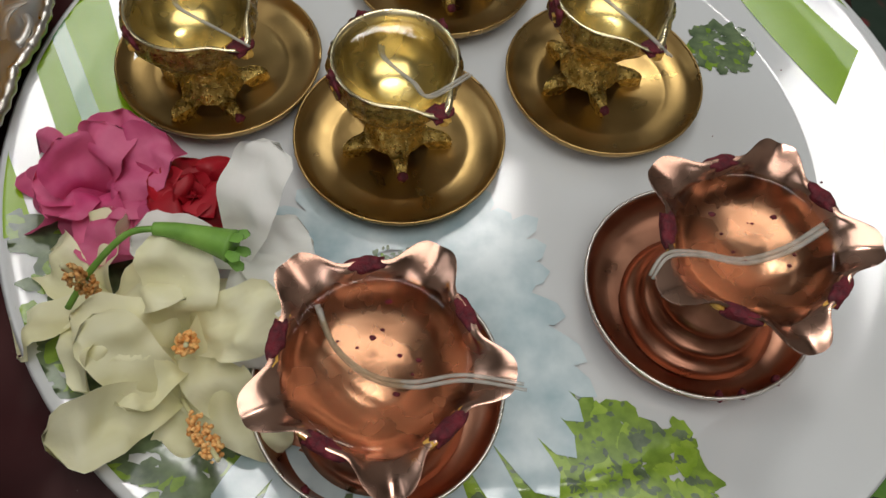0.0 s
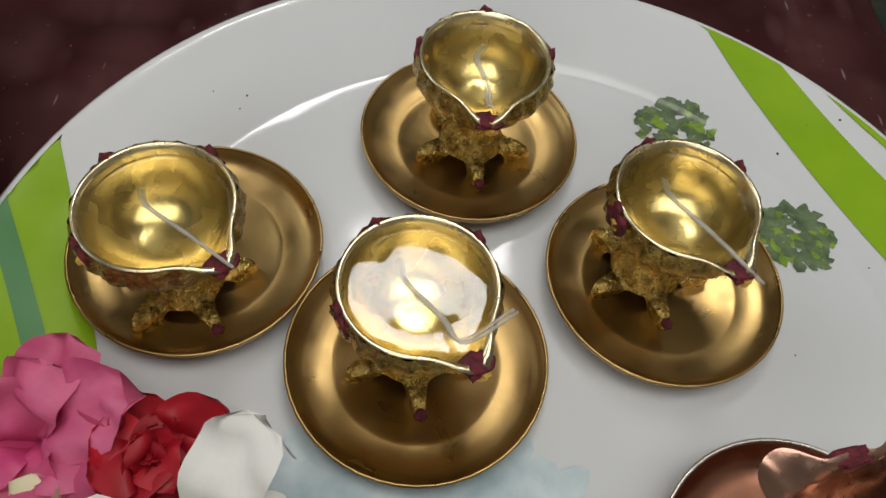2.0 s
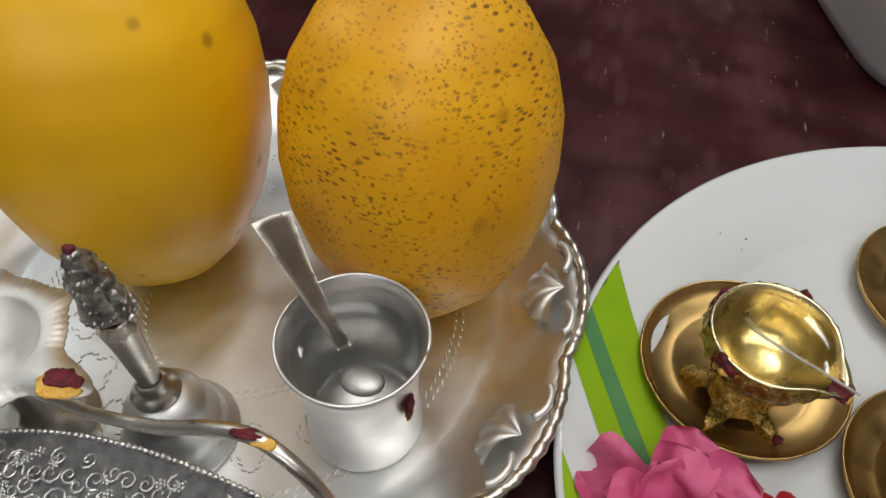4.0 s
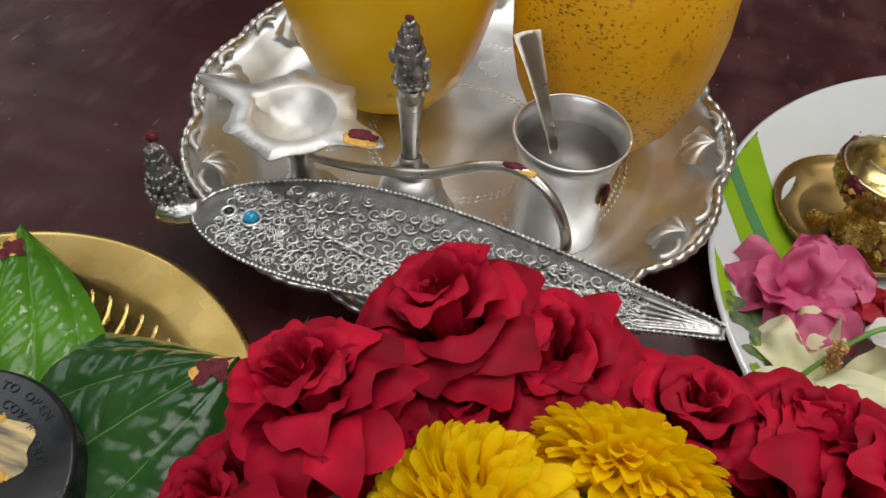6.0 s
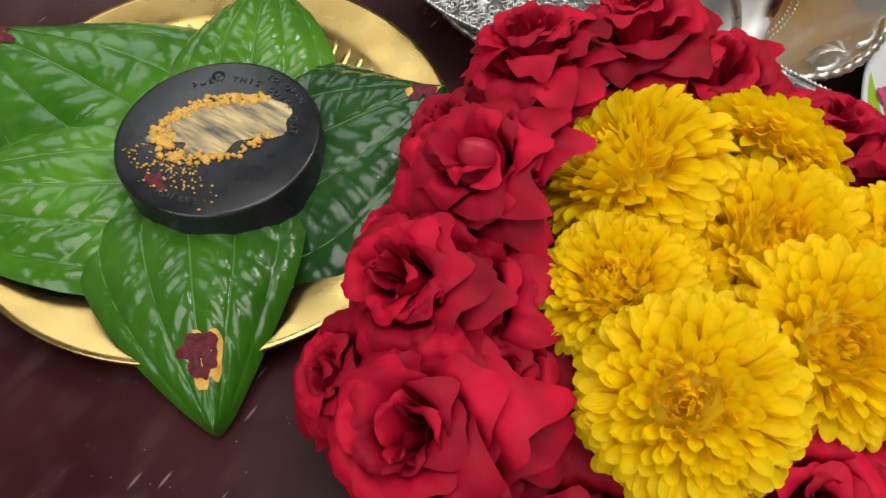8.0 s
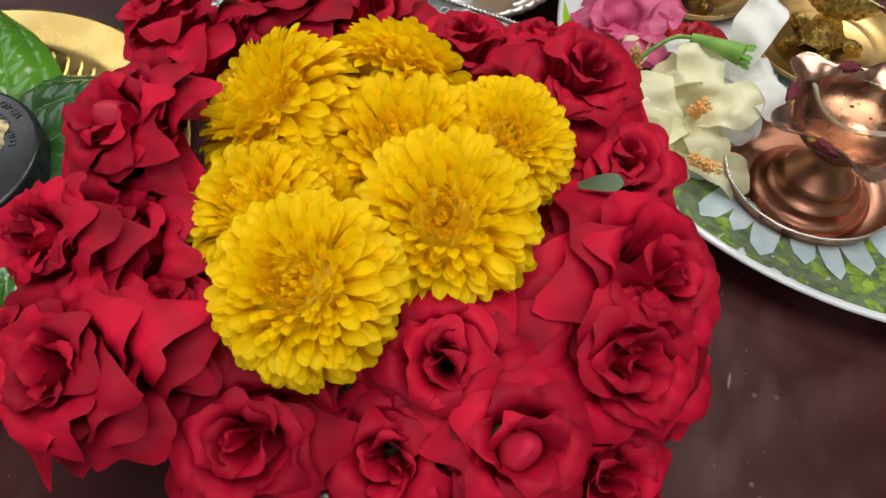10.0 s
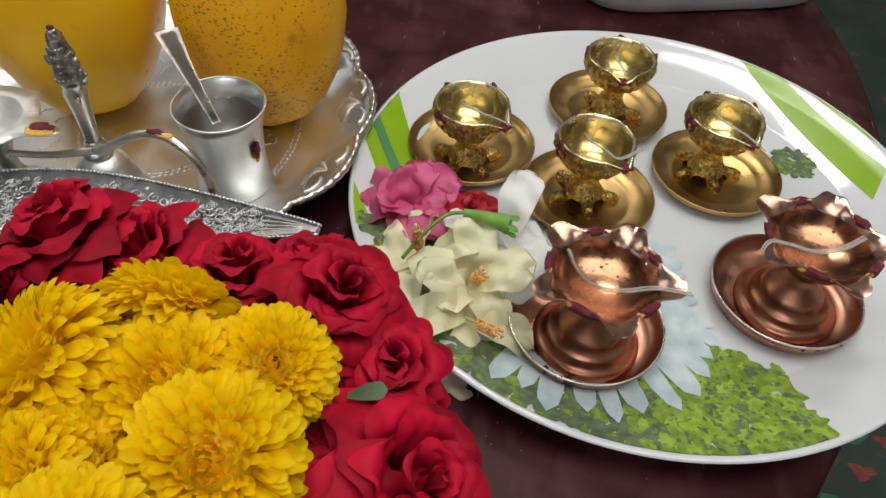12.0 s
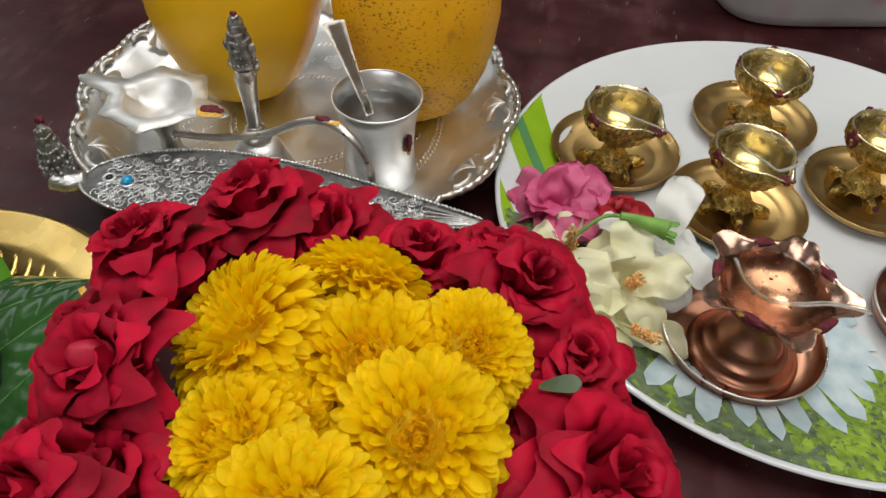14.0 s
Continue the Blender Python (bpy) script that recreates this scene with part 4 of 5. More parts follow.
shell_part = part("shell", shell(), M_SILVER_M, stray, "embossed shell")
for k in range(12):
    a = (math.pi * (k + 0.5) - 0.5) / 6 - math.pi / 12 + math.pi / 12
    m = Matrix.Rotation(a, 4, "Z") @ Matrix.Translation((SR * 0.985, 0, 0.0258)) @ Matrix.Rotation(-0.62, 4, "Y")
    if k == 0:
        shell_part.matrix_basis = m
    else:
        o = new("shell", shell_part.data)
        o.parent, o.matrix_basis = stray, m
    for sg in (-1, 1):
        p = [((SR * q) * math.cos(a + sg * d), (SR * q) * math.sin(a + sg * d), z) for q, d, z in ((0.985, 0.06, 0.0268), (1.005, 0.10, 0.0280), (1.000, 0.15, 0.0276), (0.985, 0.17, 0.0270))]
        part("scroll", tube(p, 0.0017, 6, fine=3), M_SILVER_M, stray)

bm = bmesh.new()
r = random.Random(12)


def dash(x, y, a, ln=0.0018):
    c, s = math.cos(a), math.sin(a)
    w = 0.00042
    z = 0.0050
    q = [(-ln, -w), (ln, -w), (ln, w), (-ln, w)]
    lo = [bm.verts.new((x + c * p - s * t, y + s * p + c * t, z - 0.0001)) for p, t in q]
    hi = [bm.verts.new((x + c * p * 0.8 - s * t * 0.5, y + s * p * 0.8 + c * t * 0.5, z + 0.0006)) for p, t in q]
    bm.faces.new(hi)
    for k in range(4):
        bm.faces.new((lo[k], lo[(k + 1) % 4], hi[(k + 1) % 4], hi[k]))


for rad, n in ((0.094, 150), (0.091, 146), (0.050, 80), (0.047, 76)):
    for k in range(n):
        a = 2 * math.pi * k / n
        dash(rad * math.cos(a), rad * math.sin(a), a + math.pi / 2 + 0.5)
for k in range(16):
    a = 2 * math.pi * k / 16
    cx, cy = 0.071 * math.cos(a), 0.071 * math.sin(a)
    for j in range(22):
        b = 2 * math.pi * j / 22
        q = 0.010 * (0.55 + 0.45 * abs(math.cos(2 * b)))
        dash(cx + q * math.cos(b + a), cy + q * math.sin(b + a), b + a + math.pi / 2, 0.0012)
tagged(part("engraving", bm, M_SILVER_M, stray, "dotted engraved flower pattern"), kind="stuff")


# ---- papayas ----
def papaya(x, y, lean, yaw, mt, label, seed, size=1.0):
    ob = thing("papaya", label, "papaya", pose(x, y, 0.0052, lean, 0, yaw))
    prof = [(0, 0), (0.010, 0.0006), (0.020, 0.0034), (0.0315, 0.0105), (0.0430, 0.0245), (0.0520, 0.044), (0.0575, 0.066), (0.0595, 0.088), (0.0580, 0.110), (0.0525, 0.131), (0.0415, 0.149), (0.025, 0.161), (0.010, 0.165), (0, 0.1655)]
    dense = []
    for i in range(len(prof) - 1):
        for k in range(3):
            t = k / 3
            dense.append(tuple((prof[i][q] * (1 - t) + prof[i + 1][q] * t) * size for q in (0, 1)))
    dense.append((0, prof[-1][1] * size))
    bm = lathe(dense, 64, lambda a, j: 1 + 0.016 * math.cos(5 * a + seed) + 0.012 * math.sin(2 * a + seed))
    for v in bm.verts:
        v.co += v.co.normalized() * 0.0012 * noise.noise(v.co * 26 + Vector((seed, 0, 0)))
    part("fruit", bm, mt, ob)
    part("stalk", tube([(0, 0, 0.164 * size), (0.001, 0, 0.172 * size)], 0.006, 10), pm("papaya_stalk", (0.16, 0.14, 0.05), (0.28, 0.24, 0.10), 60, (0.6, 0.8)), ob, "dry cut stalk")
    return ob


papaya(-0.249, 0.043, -10, 4, M_PAPAYA, "ripe yellow papaya with many brown freckles, standing in silver tray", 1.0, 0.88)
papaya(-0.369, 0.036, -6, 0, M_PAPAYA2, "ripe smooth yellow papaya with few stains, standing in silver tray", 2.4, 0.98)


# ---- silver cup of water with spoon ----
cup = thing("silver_cup", "small flared silver cup filled with water", "cup", pose(-0.2535, -0.023, 0.0052))
part("body", lathe([(0, 0.0015), (0.0215, 0.0015), (0.0208, 0.010), (0.0205, 0.025), (0.0212, 0.040), (0.0232, 0.052), (0.0255, 0.0592), (0.0262, 0.0598), (0.0266, 0.0592), (0.0242, 0.052), (0.0222, 0.040), (0.0215, 0.025), (0.0219, 0.010), (0.0228, 0.002), (0.0226, 0), (0, 0)], 72), M_CUP, cup)
part("rim", tube([(0.0262 * math.cos(a), 0.0262 * math.sin(a), 0.0597) for a in [2 * math.pi * k / 48 for k in range(49)]], 0.0007, 6, fine=1), M_SILVER, cup)
part("water", lathe([(0, 0.0480), (0.012, 0.0480), (0.0218, 0.0480), (0.0224, 0.0484)], 48), M_WATER, cup, "clear still water")
part("kumkum_mark", blob(0.0038, (0.0218, -0.0085, 0.036), (0.35, 0.9, 1.3), 3, 0.5), M_KUM, cup, "dark red vermilion smear")
part("turmeric_mark", blob(0.0034, (0.0214, -0.0088, 0.0315), (0.35, 0.9, 1.1), 3, 0.5), M_TUR, cup, "yellow turmeric smear")
spoon = thing("silver_spoon", "small silver spoon standing in the cup of water", "spoon", pose(-0.2535, -0.023, 0.0052))


def spoon_handle(u, v):
    w = 0.0026 + 0.0042 * v ** 1.8
    x = -0.0065 - 0.0235 * v
    y = 0.0060 + 0.012 * v - 0.002 * math.sin(3 * v)
    z = 0.040 + 0.052 * v + 0.003 * math.sin(3.1 * v)
    s = (u - 0.5) * 2
    return (x + s * w * 0.75, y + s * w * 0.65, z + 0.0008 * (1 - s * s))


hb = sheet(spoon_handle, 4, 20)
bmesh.ops.solidify(hb, geom=hb.faces[:], thickness=0.0009)
part("handle", hb, M_SILVER_D, spoon)
part("ladle", blob(0.0085, (0.002, -0.002, 0.034), (1, 0.75, 0.35), 3), M_SILVER_M, spoon)

# ---- silver bell ----
bell = thing("hand_bell", "silver hand bell with carved figure finial", "bell", pose(-0.322, -0.0460, 0.0052))
part("bell_body", lathe([(0.0225, 0.0), (0.0232, 0.0010), (0.0225, 0.0028), (0.0200, 0.0050), (0.0188, 0.0085), (0.0192, 0.0098), (0.0178, 0.0135), (0.0150, 0.0215), (0.0152, 0.0228), (0.0135, 0.0262), (0.0095, 0.0300), (0.0072, 0.0312)], 64), M_SILVER, bell)
part("collar", lathe([(0.0072, 0.0312), (0.0088, 0.0325), (0.0090, 0.0342), (0.0066, 0.0362), (0.0050, 0.0385), (0.0058, 0.0400), (0.0042, 0.0418)], 40), M_SILVER_D, bell)
part("shaft", lathe([(0.0040, 0.0418), (0.0046, 0.052), (0.0052, 0.064), (0.0062, 0.073), (0.0066, 0.0755), (0.0046, 0.0775), (0.0056, 0.0790), (0.0056, 0.0805)], 8), M_SILVER_D, bell)
def carved(bm, height, radius, z0, seed):
    """Lumpy cast figure: stacked coils of beads round a tapering core."""
    rr = random.Random(seed)
    n = 120
    for k in range(n):
        t = k / n
        ang = 2 * math.pi * 7 * t
        R = radius * (1 - 0.72 * t ** 1.3) * (1 + 0.14 * math.sin(9 * t + seed))
        blob(rr.uniform(0.0011, 0.0019), (R * math.cos(ang), R * math.sin(ang), z0 + height * t), (1, 1, rr.uniform(0.7, 1.2)), 1, 0, bm)
    return bm


fig = lathe([(0.0045, 0.0800), (0.0064, 0.0830), (0.0068, 0.0880), (0.0056, 0.0930), (0.0062, 0.0975), (0.0052, 0.1010), (0.0044, 0.1035), (0.0050, 0.1052), (0.0038, 0.1070), (0.0040, 0.1086), (0.0026, 0.1110), (0.0010, 0.1132)], 40, lambda a, j: 1 + 0.12 * math.cos(4 * a + j))
carved(fig, 0.030, 0.0068, 0.0820, 2)
for sx in (-1, 1):
    blob(0.0028, (sx * 0.0072, -0.001, 0.0945), (0.8, 0.6, 1.2), 2, 0.3, fig)
part("finial", fig, M_CARVED, bell, "dark carved finial")
part("kumkum_mark", blob(0.0018, (0, -0.0006, 0.1135), (1, 1, 0.8), 2, 0.4), M_KUM, bell, "dark red vermilion dot")

# ---- silver leaf lamp with long curved handle ----
LX, LY = -0.376, -0.054
lamp = thing("silver_lamp", "matt silver leaf-shaped oil lamp with long curved handle, empty", "oil lamp", pose(LX, LY, 0.0052))
ang = math.radians(-10)


def leaf_rim(a):
    return 0.0285 + 0.0205 * bump_at(a, ang, 0.20) + 0.0290 * bump_at(a, ang + math.pi, 0.17) + 0.0042 * (bump_at(a, ang + 1.15, 0.16) + bump_at(a, ang - 1.25, 0.18) + bump_at(a, ang + 2.15, 0.16) + bump_at(a, ang - 2.2, 0.16)) + 0.00025 * math.sin(60 * a)


LPROF = [(0, 0.0440), (0.0068, 0.0440), (0.0074, 0.0446), (0.0120, 0.0466), (0.0165, 0.0520), (0.0190, 0.0560), (0.0200, 0.0566), (1, 0.0562), (1.0, 0.0554), (0.0195, 0.0552), (0.0150, 0.0490), (0.0090, 0.0442), (0.0060, 0.0425)]


def lamp_plate(u, v):
    a = 2 * math.pi * u
    j = round(v * (len(LPROF) - 1))
    q, z = LPROF[j]
    R = leaf_rim(a) if q == 1 or q == 1.0 else q
    if q == 1:
        z += 0.0030 * bump_at(a, ang, 0.3) - 0.002 * bump_at(a, ang + math.pi, 0.35)
    if 3 < j < 7:
        R *= 1 + 0.30 * bump_at(a, ang + math.pi, 0.18) * (j - 3) / 3
    return (R * math.cos(a), R * math.sin(a), z)


part("leaf_plate", sheet(lamp_plate, 200, len(LPROF) - 1, True), M_SILVER_M, lamp)
part("pedestal", lathe([(0.020, 0), (0.0205, 0.0012), (0.0175, 0.0035), (0.0180, 0.0050), (0.0120, 0.0095), (0.0065, 0.018), (0.0055, 0.028), (0.0075, 0.036), (0.0105, 0.0425)], 48), M_SILVER_D, lamp)
H = [(-0.372, -0.056, 0.038), (-0.350, -0.060, 0.043), (-0.330, -0.064, 0.050), (-0.304, -0.067, 0.060), (-0.282, -0.069, 0.074), (-0.266, -0.070, 0.078), (-0.252, -0.074, 0.073), (-0.243, -0.077, 0.060), (-0.241, -0.078, 0.046), (-0.247, -0.077, 0.034), (-0.254, -0.075, 0.028)]
part("handle", tube([(p[0] - LX, p[1] - LY, p[2] - 0.0052) for p in H], lambda t: 0.0019 + 0.0006 * math.sin(math.pi * t), 10), M_SILVER_D, lamp, "worn curved silver handle")
part("kumkum_mark", blob(0.0048, (0.0375, -0.0070, 0.0600), (1.3, 0.8, 0.16), 3, 0.5), M_KUM, lamp, "dark red vermilion smear")
part("turmeric_mark", blob(0.0056, (0.0370, -0.0090, 0.0594), (1.3, 0.9, 0.14), 3, 0.5), M_TUR, lamp, "yellow turmeric smear")
part("kumkum_mark", blob(0.0026, (-0.268 - LX, -0.0705 - LY, 0.0748), (1.7, 0.7, 0.35), 3, 0.5), M_KUM, lamp, "dark red vermilion smear")
part("turmeric_mark", blob(0.0026, (-0.262 - LX, -0.0715 - LY, 0.0738), (1.5, 0.7, 0.35), 3, 0.5), M_TUR, lamp, "yellow turmeric smear")

# ---- oxidised incense dish ----
dish = thing("incense_dish", "oxidised silver leaf-shaped incense dish with scroll relief", "incense holder")
A0, A1 = Vector((-0.402, -0.103, 0.036)), Vector((-0.176, -0.104, 0.058))


def dish_pt(u, v):
    """u runs from head to tail, v from the far edge to the near edge."""
    c = A0.lerp(A1, u)
    far = 0.003 + 0.037 * math.sin(math.pi * min(1, u ** 0.75)) ** 0.8 * (1 - 0.45 * u)
    near = 0.003 + 0.027 * math.sin(math.pi * min(1, u ** 0.72)) ** 0.85 * (1 - 0.55 * u)
    s = (v - 0.5) * 2
    y = c.y - (near * s if s > 0 else far * s) + 0.0
    tail = max(0.0, (u - 0.86) / 0.14)
    z = c.z - 0.007 * (1 - s * s) * math.sin(math.pi * u) * (1 - tail)
    return Vector((c.x, y, z))


db = bmesh.new()
sheet(lambda u, v: dish_pt(u, v), 80, 24, False, db)
bmesh.ops.solidify(db, geom=db.faces[:], thickness=0.0016)
part("plate", db, M_OXDARK, dish, "dark oxidised ground")
for v, nm in ((0.0, "beaded_edge"), (1.0, "beaded_edge")):
    part(nm, tube([dish_pt(k / 90, v) + Vector((0, 0, 0.0006)) for k in range(91)], lambda t: 0.0008 + 0.00035 * math.sin(t * 2 * math.pi * 100), 6, fine=5), M_OXID, dish, "notched silver edge")
part("rib", tube([dish_pt(0.26 + k / 60, 0.42 + 0.10 * math.sin(k / 7)) + Vector((0, 0, 0.0010)) for k in range(34)], lambda t: 0.0009 + 0.0003 * math.sin(t * 240), 6, fine=4), M_OXID, dish, "notched rib")
r = random.Random(21)
sb = bmesh.new()
for i in range(32):
    for j in range(8):
        u, v = 0.05 + 0.82 * (i + 0.5 + r.uniform(-0.3, 0.3)) / 32, 0.07 + 0.86 * (j + 0.5 + 0.5 * (i % 2) + r.uniform(-0.3, 0.3)) / 8.5
        c = dish_pt(u, v)
        R0, sgn, st = r.uniform(0.0030, 0.0043), r.choice((-1, 1)), r.uniform(0, 6.28)
        pts = []
        for q in range(12):
            t = q / 11
            rad = R0 * (1 - 0.80 * t)
            pts.append(c + Vector((rad * math.cos(st + sgn * 8.0 * t), rad * math.sin(st + sgn * 8.0 * t), 0.0005)))
        tube(pts, lambda t: 0.00062 * (1 - 0.3 * t), 5, sb, 1)
for k in range(110):
    c = dish_pt(r.uniform(0.10, 0.86), r.uniform(0.08, 0.92))
    for q in range(6):
        a = q * 1.047
        blob(0.0007, c + Vector((0.0014 * math.cos(a), 0.0014 * math.sin(a), 0.0007)), sub=1, bm=sb)
    blob(0.0008, c + Vector((0, 0, 0.0009)), sub=1, bm=sb)
tagged(part("scroll_relief", sb, M_OXID, dish, "raised scrolls and small flowers"), kind="stuff")
for k in range(7):
    part("tail_ridge", tube([dish_pt(0.86, 0.14 + 0.12 * k) + Vector((0, 0, 0.0006)), dish_pt(0.93, 0.2 + 0.1 * k) + Vector((0, 0, 0.0008)), dish_pt(0.995, 0.35 + 0.05 * k) + Vector((0, 0, 0.0004))], 0.0008, 5), M_OXID, dish)
gp = dish_pt(0.112, 0.46)
part("gem", blob(0.0034, gp + Vector((0.001, 0.0, 0.0022)), (1, 1, 0.8), 2), M_GEM, dish, "bright turquoise stone")
part("gem_setting", tube([gp + Vector((0.001 + 0.0042 * math.cos(a), 0.0042 * math.sin(a), 0.0012)) for a in [2 * math.pi * k / 16 for k in range(17)]], 0.0008, 6, fine=2), M_OXID, dish)
ep = dish_pt(0.066, 0.44)
part("eye_stone", blob(0.0021, ep + Vector((0, 0, 0.0016)), (1, 1, 0.7), 2), M_BLACK, dish, "small black stone in a bright setting")
part("eye_setting", tube([ep + Vector((0.0030 * math.cos(a), 0.0030 * math.sin(a), 0.0011)) for a in [2 * math.pi * k / 16 for k in range(17)]], 0.0009, 6, fine=2), M_SILVER, dish)
for k, (u, v) in enumerate(((0.20, 0.1), (0.55, 0.05))):
    c = dish_pt(u, v)
    zb = 0.0052 if math.hypot(c.x - SX, c.y - SY) < 0.10 else 0.021 if math.hypot(c.x - SX, c.y - SY) < 0.142 else 0.0
    part("foot", tube([(c.x, c.y, zb), (c.x, c.y, c.z)], 0.0022, 8), M_OXID, dish)
ff = lathe([(0.0075, 0), (0.0082, 0.002), (0.0062, 0.0045), (0.0076, 0.0075), (0.0060, 0.011), (0.0066, 0.0145), (0.0050, 0.019), (0.0054, 0.0225), (0.0036, 0.0265), (0.0038, 0.0285), (0.0020, 0.0325), (0.0008, 0.0345)], 40, lambda a, j: 1 + 0.16 * math.sin(5 * a + j * 1.3))
carved(ff, 0.030, 0.0082, 0.002, 5)
part("ornament", ff, M_CARVED, dish, "small carved ornament at the end", pose(-0.4145, -0.104, 0.037))
part("ornament_base", tube([(-0.400, -0.103, 0.036), (-0.408, -0.106, 0.034), (-0.416, -0.106, 0.036)], lambda t: 0.0045 + 0.0045 * t, 12), M_OXID, dish)
part("kumkum_mark", blob(0.0026, (-0.4160, -0.1010, 0.0715), (1, 1, 0.9), 2, 0.4), M_KUM, dish, "dark red vermilion dot")

# ---- gold plate, betel leaves and black lid ----
gp_ob = thing("gold_plate", "round golden brass plate with fluted well", "plate", pose(-0.432, -0.237, 0))
part("dish", lathe([(0, 0.0040), (0.075, 0.0040), (0.084, 0.0052), (0.093, 0.0105), (0.098, 0.0120), (0.108, 0.0135), (0.1155, 0.0155), (0.118, 0.0158), (0.1185, 0.0148), (0.1155, 0.0138), (0.097, 0.0095), (0.088, 0.0030), (0.08, 0), (0, 0)], 120), M_GOLD, gp_ob)
for k in range(60):
    a = 2 * math.pi * k / 60
    part("flute", tube([(0.072 * math.cos(a), 0.072 * math.sin(a), 0.0022), (0.086 * math.cos(a + 0.03), 0.086 * math.sin(a + 0.03), 0.0045), (0.093 * math.cos(a + 0.05), 0.093 * math.sin(a + 0.05), 0.0095)], lambda t: 0.0027 * math.sin(math.pi * (0.1 + 0.8 * t)) + 0.0003, 8, fine=2), M_GOLD, gp_ob)


def betel(base, tip, width, z0, z1, mt, seed, mark=0.78, arch=0.012):
    """A heart-shaped leaf from base to tip, with puckered flesh and sunken veins."""
    b, t = Vector((*base, z0)), Vector((*tip, z1))
    L = (t - b).length
    yaw = math.degrees(math.atan2(t.y - b.y, t.x - b.x))
    pitch = math.degrees(math.asin((t.z - b.z) / L))
    ob = thing("betel_leaf", "glossy green betel leaf with a red and yellow mark, on plate" if mark else "glossy green betel leaf lying on the gold plate", "leaf", pose(b.x, b.y, b.z, 0, -pitch, yaw), "betel leaves")

    def half(v):
        return width * (1.06 * math.sin(math.pi * min(1.0, (0.10 + 0.90 * v) ** 0.70)) ** 0.72 * (1 - 0.30 * v ** 3) + 0.001)

    def surf(s, v):
        w = half(v)
        x = L * (v - 0.16 * (1 - v) ** 3 * s * s * 1.2)
        y = s * w
        prim = abs(math.sin(math.pi * s * 2.6))
        cross = abs(math.sin(math.pi * (v * 9.5 - 3.0 * abs(s) + 0.7 * noise.noise(Vector((x * 30, y * 30, seed * 2.7))))))
        z = arch * math.sin(math.pi * v) - 0.20 * width * s * s + 0.0026 * prim ** 0.55 * (0.40 + 0.60 * cross ** 0.6) * (1 - v ** 4) * (1 - abs(s) ** 8)
        z += 0.0007 * (abs(noise.noise(Vector((x * 130, y * 130, seed * 1.9)))) ** 0.7) * min(1, abs(s) * 4)
        z += 0.0026 * noise.noise(Vector((x * 24, y * 24, seed * 3.3))) + 0.0003 * noise.noise(Vector((x * 120, y * 120, seed)))
        return Vector((x, y, z))
    bm = sheet(lambda u, v: surf((u - 0.5) * 2, v), 84, 96)
    blade = part("blade", bm, mt, ob)
    part("midrib", tube([surf(0, k / 24) + Vector((0, 0, 0.0001)) for k in range(25)], lambda q: 0.0008 * (1 - 0.8 * q), 6, fine=2), M_VEIN, blade, "pale midrib")
    for side in (-0.77, -0.385, 0.385, 0.77):
        ends = 0.86 if abs(side) < 0.5 else 0.70
        part("vein", tube([surf(side * min(1, q / 3), 0.03 + ends * q / 14) + Vector((0, 0, 0.0001)) for q in range(15)], lambda q: 0.0006 * (1 - 0.75 * q), 5, fine=2), M_VEIN, blade)
    if mark:
        def smear(cs, cv, ds, dv, lift, k):
            def f(u, v):
                a = 2 * math.pi * u
                q = v * (1 + 0.75 * noise.noise(Vector((math.cos(a) * 1.9, math.sin(a) * 1.9, seed * 2.3 + k))))
                return surf(cs + ds * q * math.cos(a), min(0.985, cv + dv * q * math.sin(a))) + Vector((0, 0, lift + 0.0003 * (1 - v)))
            return sheet(f, 40, 6, True)
        part("turmeric_mark", smear(0.08, mark, 0.34, 0.075, 0.0003, 1), M_TUR, ob, "smeared yellow turmeric")
        part("kumkum_mark", smear(-0.02, mark - 0.012, 0.30, 0.060, 0.0006, 5), M_KUM, ob, "dark red vermilion smear")
    part("leaf_stalk", tube([(0, 0, 0), (-0.006, 0.001, -0.0015), (-0.014, 0.002, -0.003)], 0.0012, 6), M_VEIN, ob)
    return ob


betel((-0.416, -0.232), (-0.480, -0.132), 0.042, 0.013, 0.024, M_LEAF_B, 1, 0.86)
betel((-0.412, -0.252), (-0.344, -0.166), 0.066, 0.010, 0.038, M_LEAF_D, 2, 0.93, 0.006)
betel((-0.427, -0.258), (-0.335, -0.345), 0.048, 0.013, 0.012, M_LEAF, 3, 0.80, 0.016)
betel((-0.414, -0.260), (-0.522, -0.346), 0.052, 0.012, 0.022, M_LEAF_B, 4, 0.0, 0.010)
betel((-0.425, -0.243), (-0.586, -0.252), 0.066, 0.009, 0.024, M_LEAF, 5, 0.88, 0.010)
betel((-0.405, -0.262), (-0.350, -0.285), 0.034, 0.008, 0.010, M_LEAF, 6, 0.0, 0.003)

lid = thing("jar_cover", "round black plastic jar lid dusted with turmeric, on leaves", "jar cover", pose(-0.411, -0.2465, 0.0160, 0, 0, 0))
LH = 0.0250
part("cap", lathe([(0, LH), (0.043, LH), (0.0446, LH - 0.0006), (0.0452, LH - 0.0022), (0.0452, 0.0040), (0.0460, 0.0034), (0.0462, 0.0012), (0.0455, 0), (0.0435, 0), (0.043, LH - 0.003), (0, LH - 0.003)], 96), M_BLACK, lid)


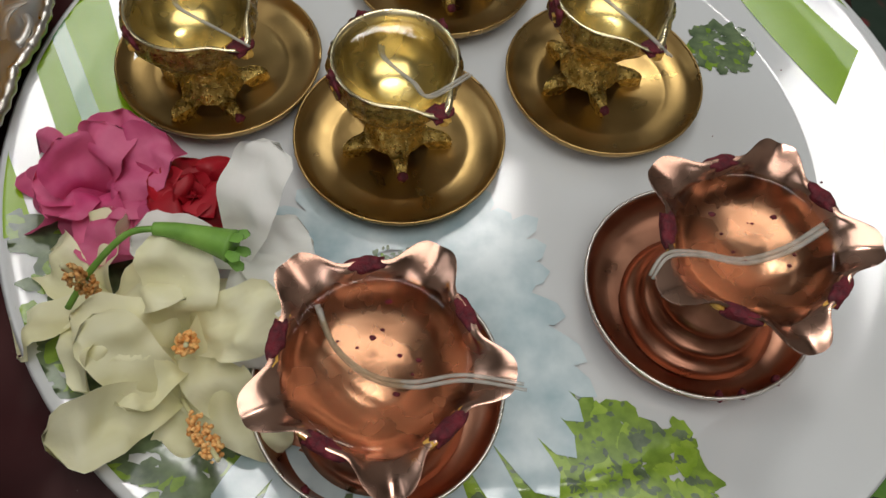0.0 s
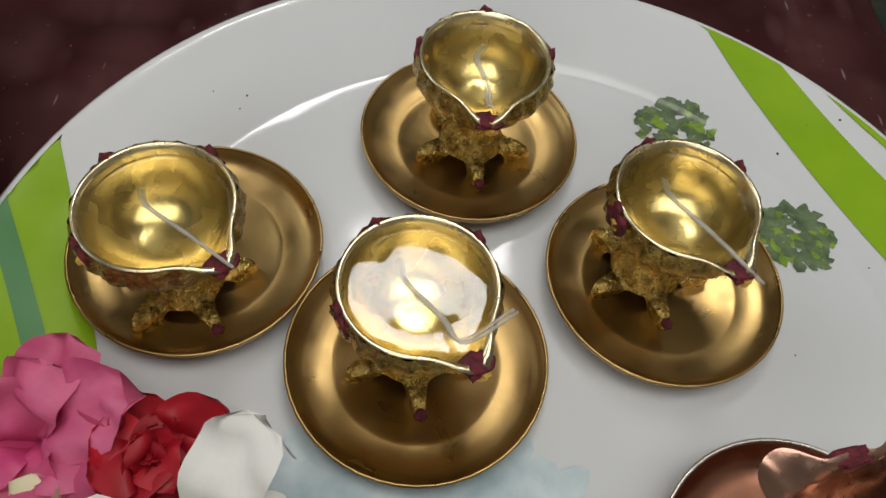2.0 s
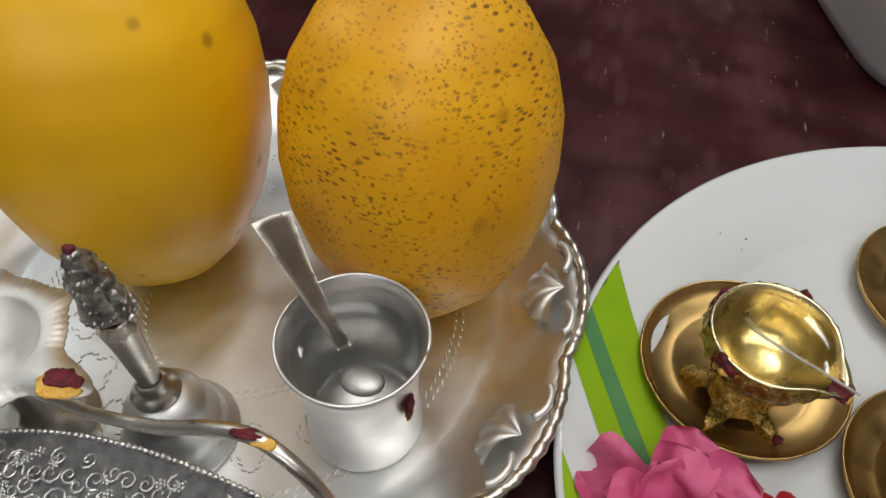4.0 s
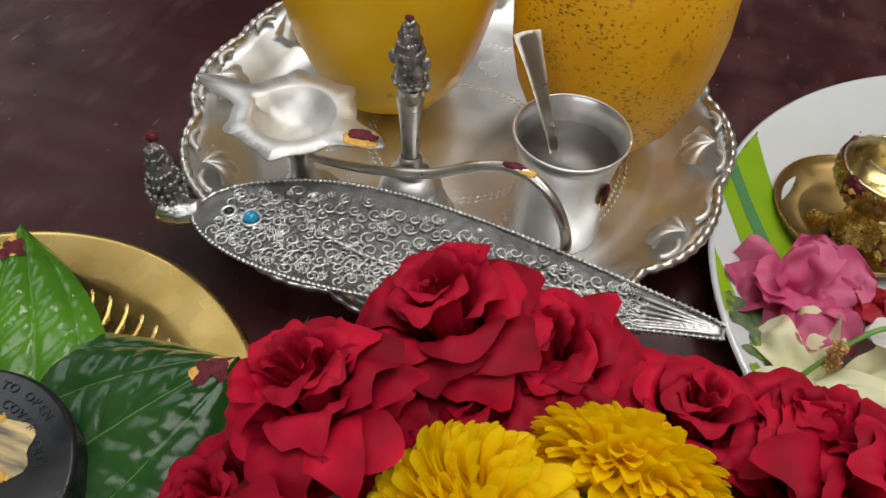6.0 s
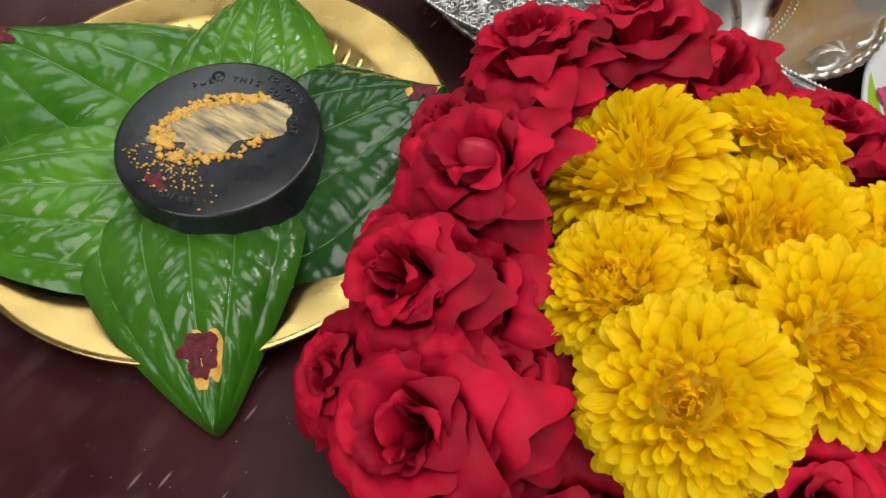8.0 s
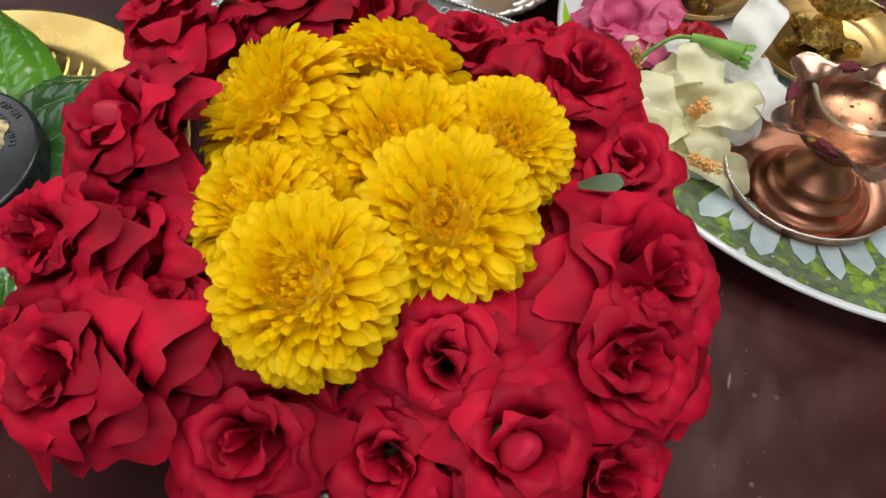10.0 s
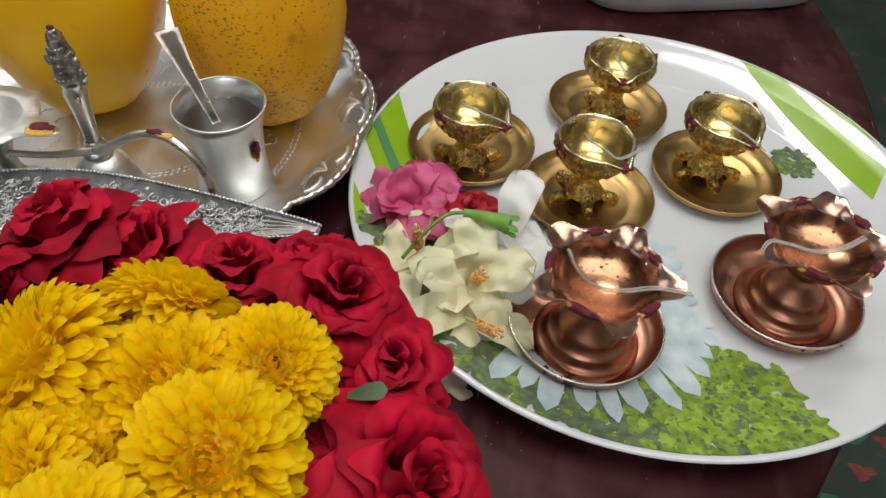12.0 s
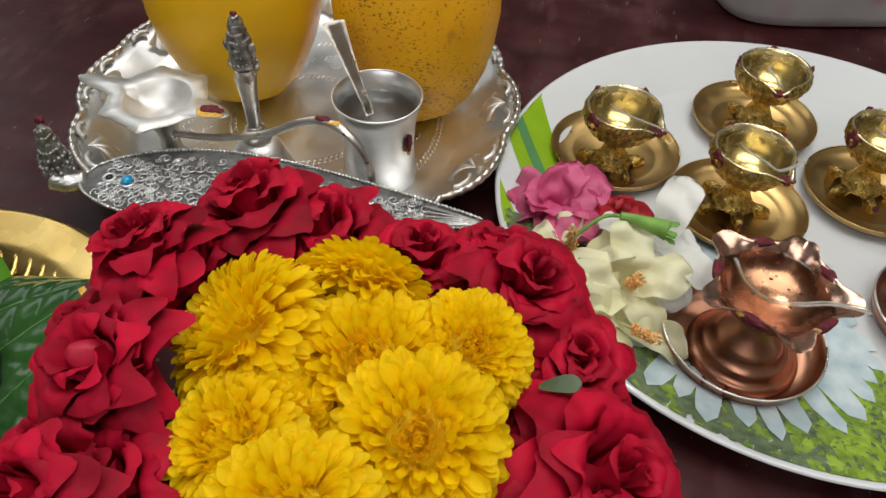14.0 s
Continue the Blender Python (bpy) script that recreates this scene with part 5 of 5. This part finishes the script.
def arc_text(words, radius, mid, size, flip=False):
    """Raised lettering set round the lid."""
    step = size * 0.78 / radius
    n = len(words)
    for i, ch in enumerate(words):
        if ch == " ":
            continue
        cu = bpy.data.curves.new("letter", "FONT")
        cu.body, cu.size, cu.extrude, cu.align_x = ch, size, 0.00022, "CENTER"
        tmp = new("letter", cu)
        bpy.context.view_layer.update()
        me = bpy.data.meshes.new_from_object(tmp.evaluated_get(bpy.context.evaluated_depsgraph_get()))
        bpy.data.objects.remove(tmp)
        me.materials.append(M_BLACK)
        o = new("letter", me)
        k = (i - (n - 1) / 2) * step
        a = mid + k if flip else mid - k
        o.parent = lid
        o.matrix_basis = Matrix.Rotation(a - math.pi / 2, 4, "Z") @ Matrix.Translation((0, -radius if flip else radius, LH + 0.0002)) if not flip else Matrix.Rotation(a + math.pi / 2, 4, "Z") @ Matrix.Translation((0, -radius, LH + 0.0002))
        tagged(o, "raised black letter")


arc_text("TO OPEN", 0.0375, math.radians(78), 0.0046)
arc_text("PUSH THIS COVER OUT", 0.0315, math.radians(92), 0.0046)
arc_text("ROTATE", 0.0390, math.radians(285), 0.0046, True)
part("notch", lathe([(0, LH + 0.0001), (0.0030, LH + 0.0003), (0.0034, LH - 0.0008)], 20), M_BLACK, lid, at=pose(-0.0235, 0.0265, 0))


def flat_z(x, y):
    return LH + 0.0002


part("powder_smear", patch(-0.001, 0.0030, 0.0260, 0.0165, flat_z, 0.85, 0.6, 3, 0.0007, 60), M_ASH, lid, "wiped pale turmeric paste")
r = random.Random(8)
cb = bmesh.new()
for k in range(420):
    a = r.uniform(0, 6.28)
    q = r.gauss(1.0, 0.10)
    kx, ky = 0.0260 * q * math.cos(a), 0.0165 * q * math.sin(a)
    if math.sin(a) < -0.3 and r.random() < 0.35 or math.cos(a) > 0.8:
        continue
    x, y = -0.001 + kx * math.cos(0.85) - ky * math.sin(0.85), 0.0030 + kx * math.sin(0.85) + ky * math.cos(0.85)
    blob(r.uniform(0.0004, 0.0018), (x, y, LH + 0.0004), (1.2, 1, 0.6), 1, 0.4, cb)
for k in range(160):
    x, y = r.gauss(-0.004, 0.010), r.gauss(-0.026, 0.006)
    if math.hypot(x, y) < 0.042:
        blob(r.uniform(0.0002, 0.0007), (x, y, LH + 0.0003), (1.2, 1, 0.6), 1, 0.4, cb)
tagged(part("powder_dust", cb, M_TUR, lid, "orange turmeric crumbs"), kind="stuff")
part("kumkum_mark", patch(-0.004, -0.0340, 0.0060, 0.0035, flat_z, -0.4, 0.7, 5, 0.0005), M_KUM, lid, "dark red vermilion smear")

# ---- plastic tub behind the tray ----
tub = thing("plastic_tub", "greyish white plastic tub with faint pink stains", "tub", pose(0.058, 0.341, 0, 0, 0, 16))


def rrect(a, sx, sy, n=5.0):
    c, s = math.cos(a), math.sin(a)
    k = (abs(c / sx) ** n + abs(s / sy) ** n) ** (-1 / n)
    return k * c, k * s


TPROF = [(0.02, 0.0), (0.90, 0.0), (0.955, 0.003), (0.98, 0.012), (1.03, 0.075), (1.06, 0.110), (1.09, 0.112), (1.09, 0.108), (1.06, 0.106), (1.05, 0.108), (1.02, 0.105), (0.97, 0.012), (0.90, 0.004), (0.02, 0.004)]


def tub_f(u, v):
    j = round(v * (len(TPROF) - 1))
    k, z = TPROF[j]
    x, y = rrect(2 * math.pi * u, 0.115, 0.085)
    return (x * k, y * k, z)


part("tub_body", sheet(tub_f, 96, len(TPROF) - 1, True), M_TUB, tub)
part("tub_rim", tube([(*[q * 1.085 for q in rrect(2 * math.pi * k / 72, 0.115, 0.085)], 0.111) for k in range(73)], 0.0028, 8, fine=1), M_TUB, tub, "rolled tub edge")
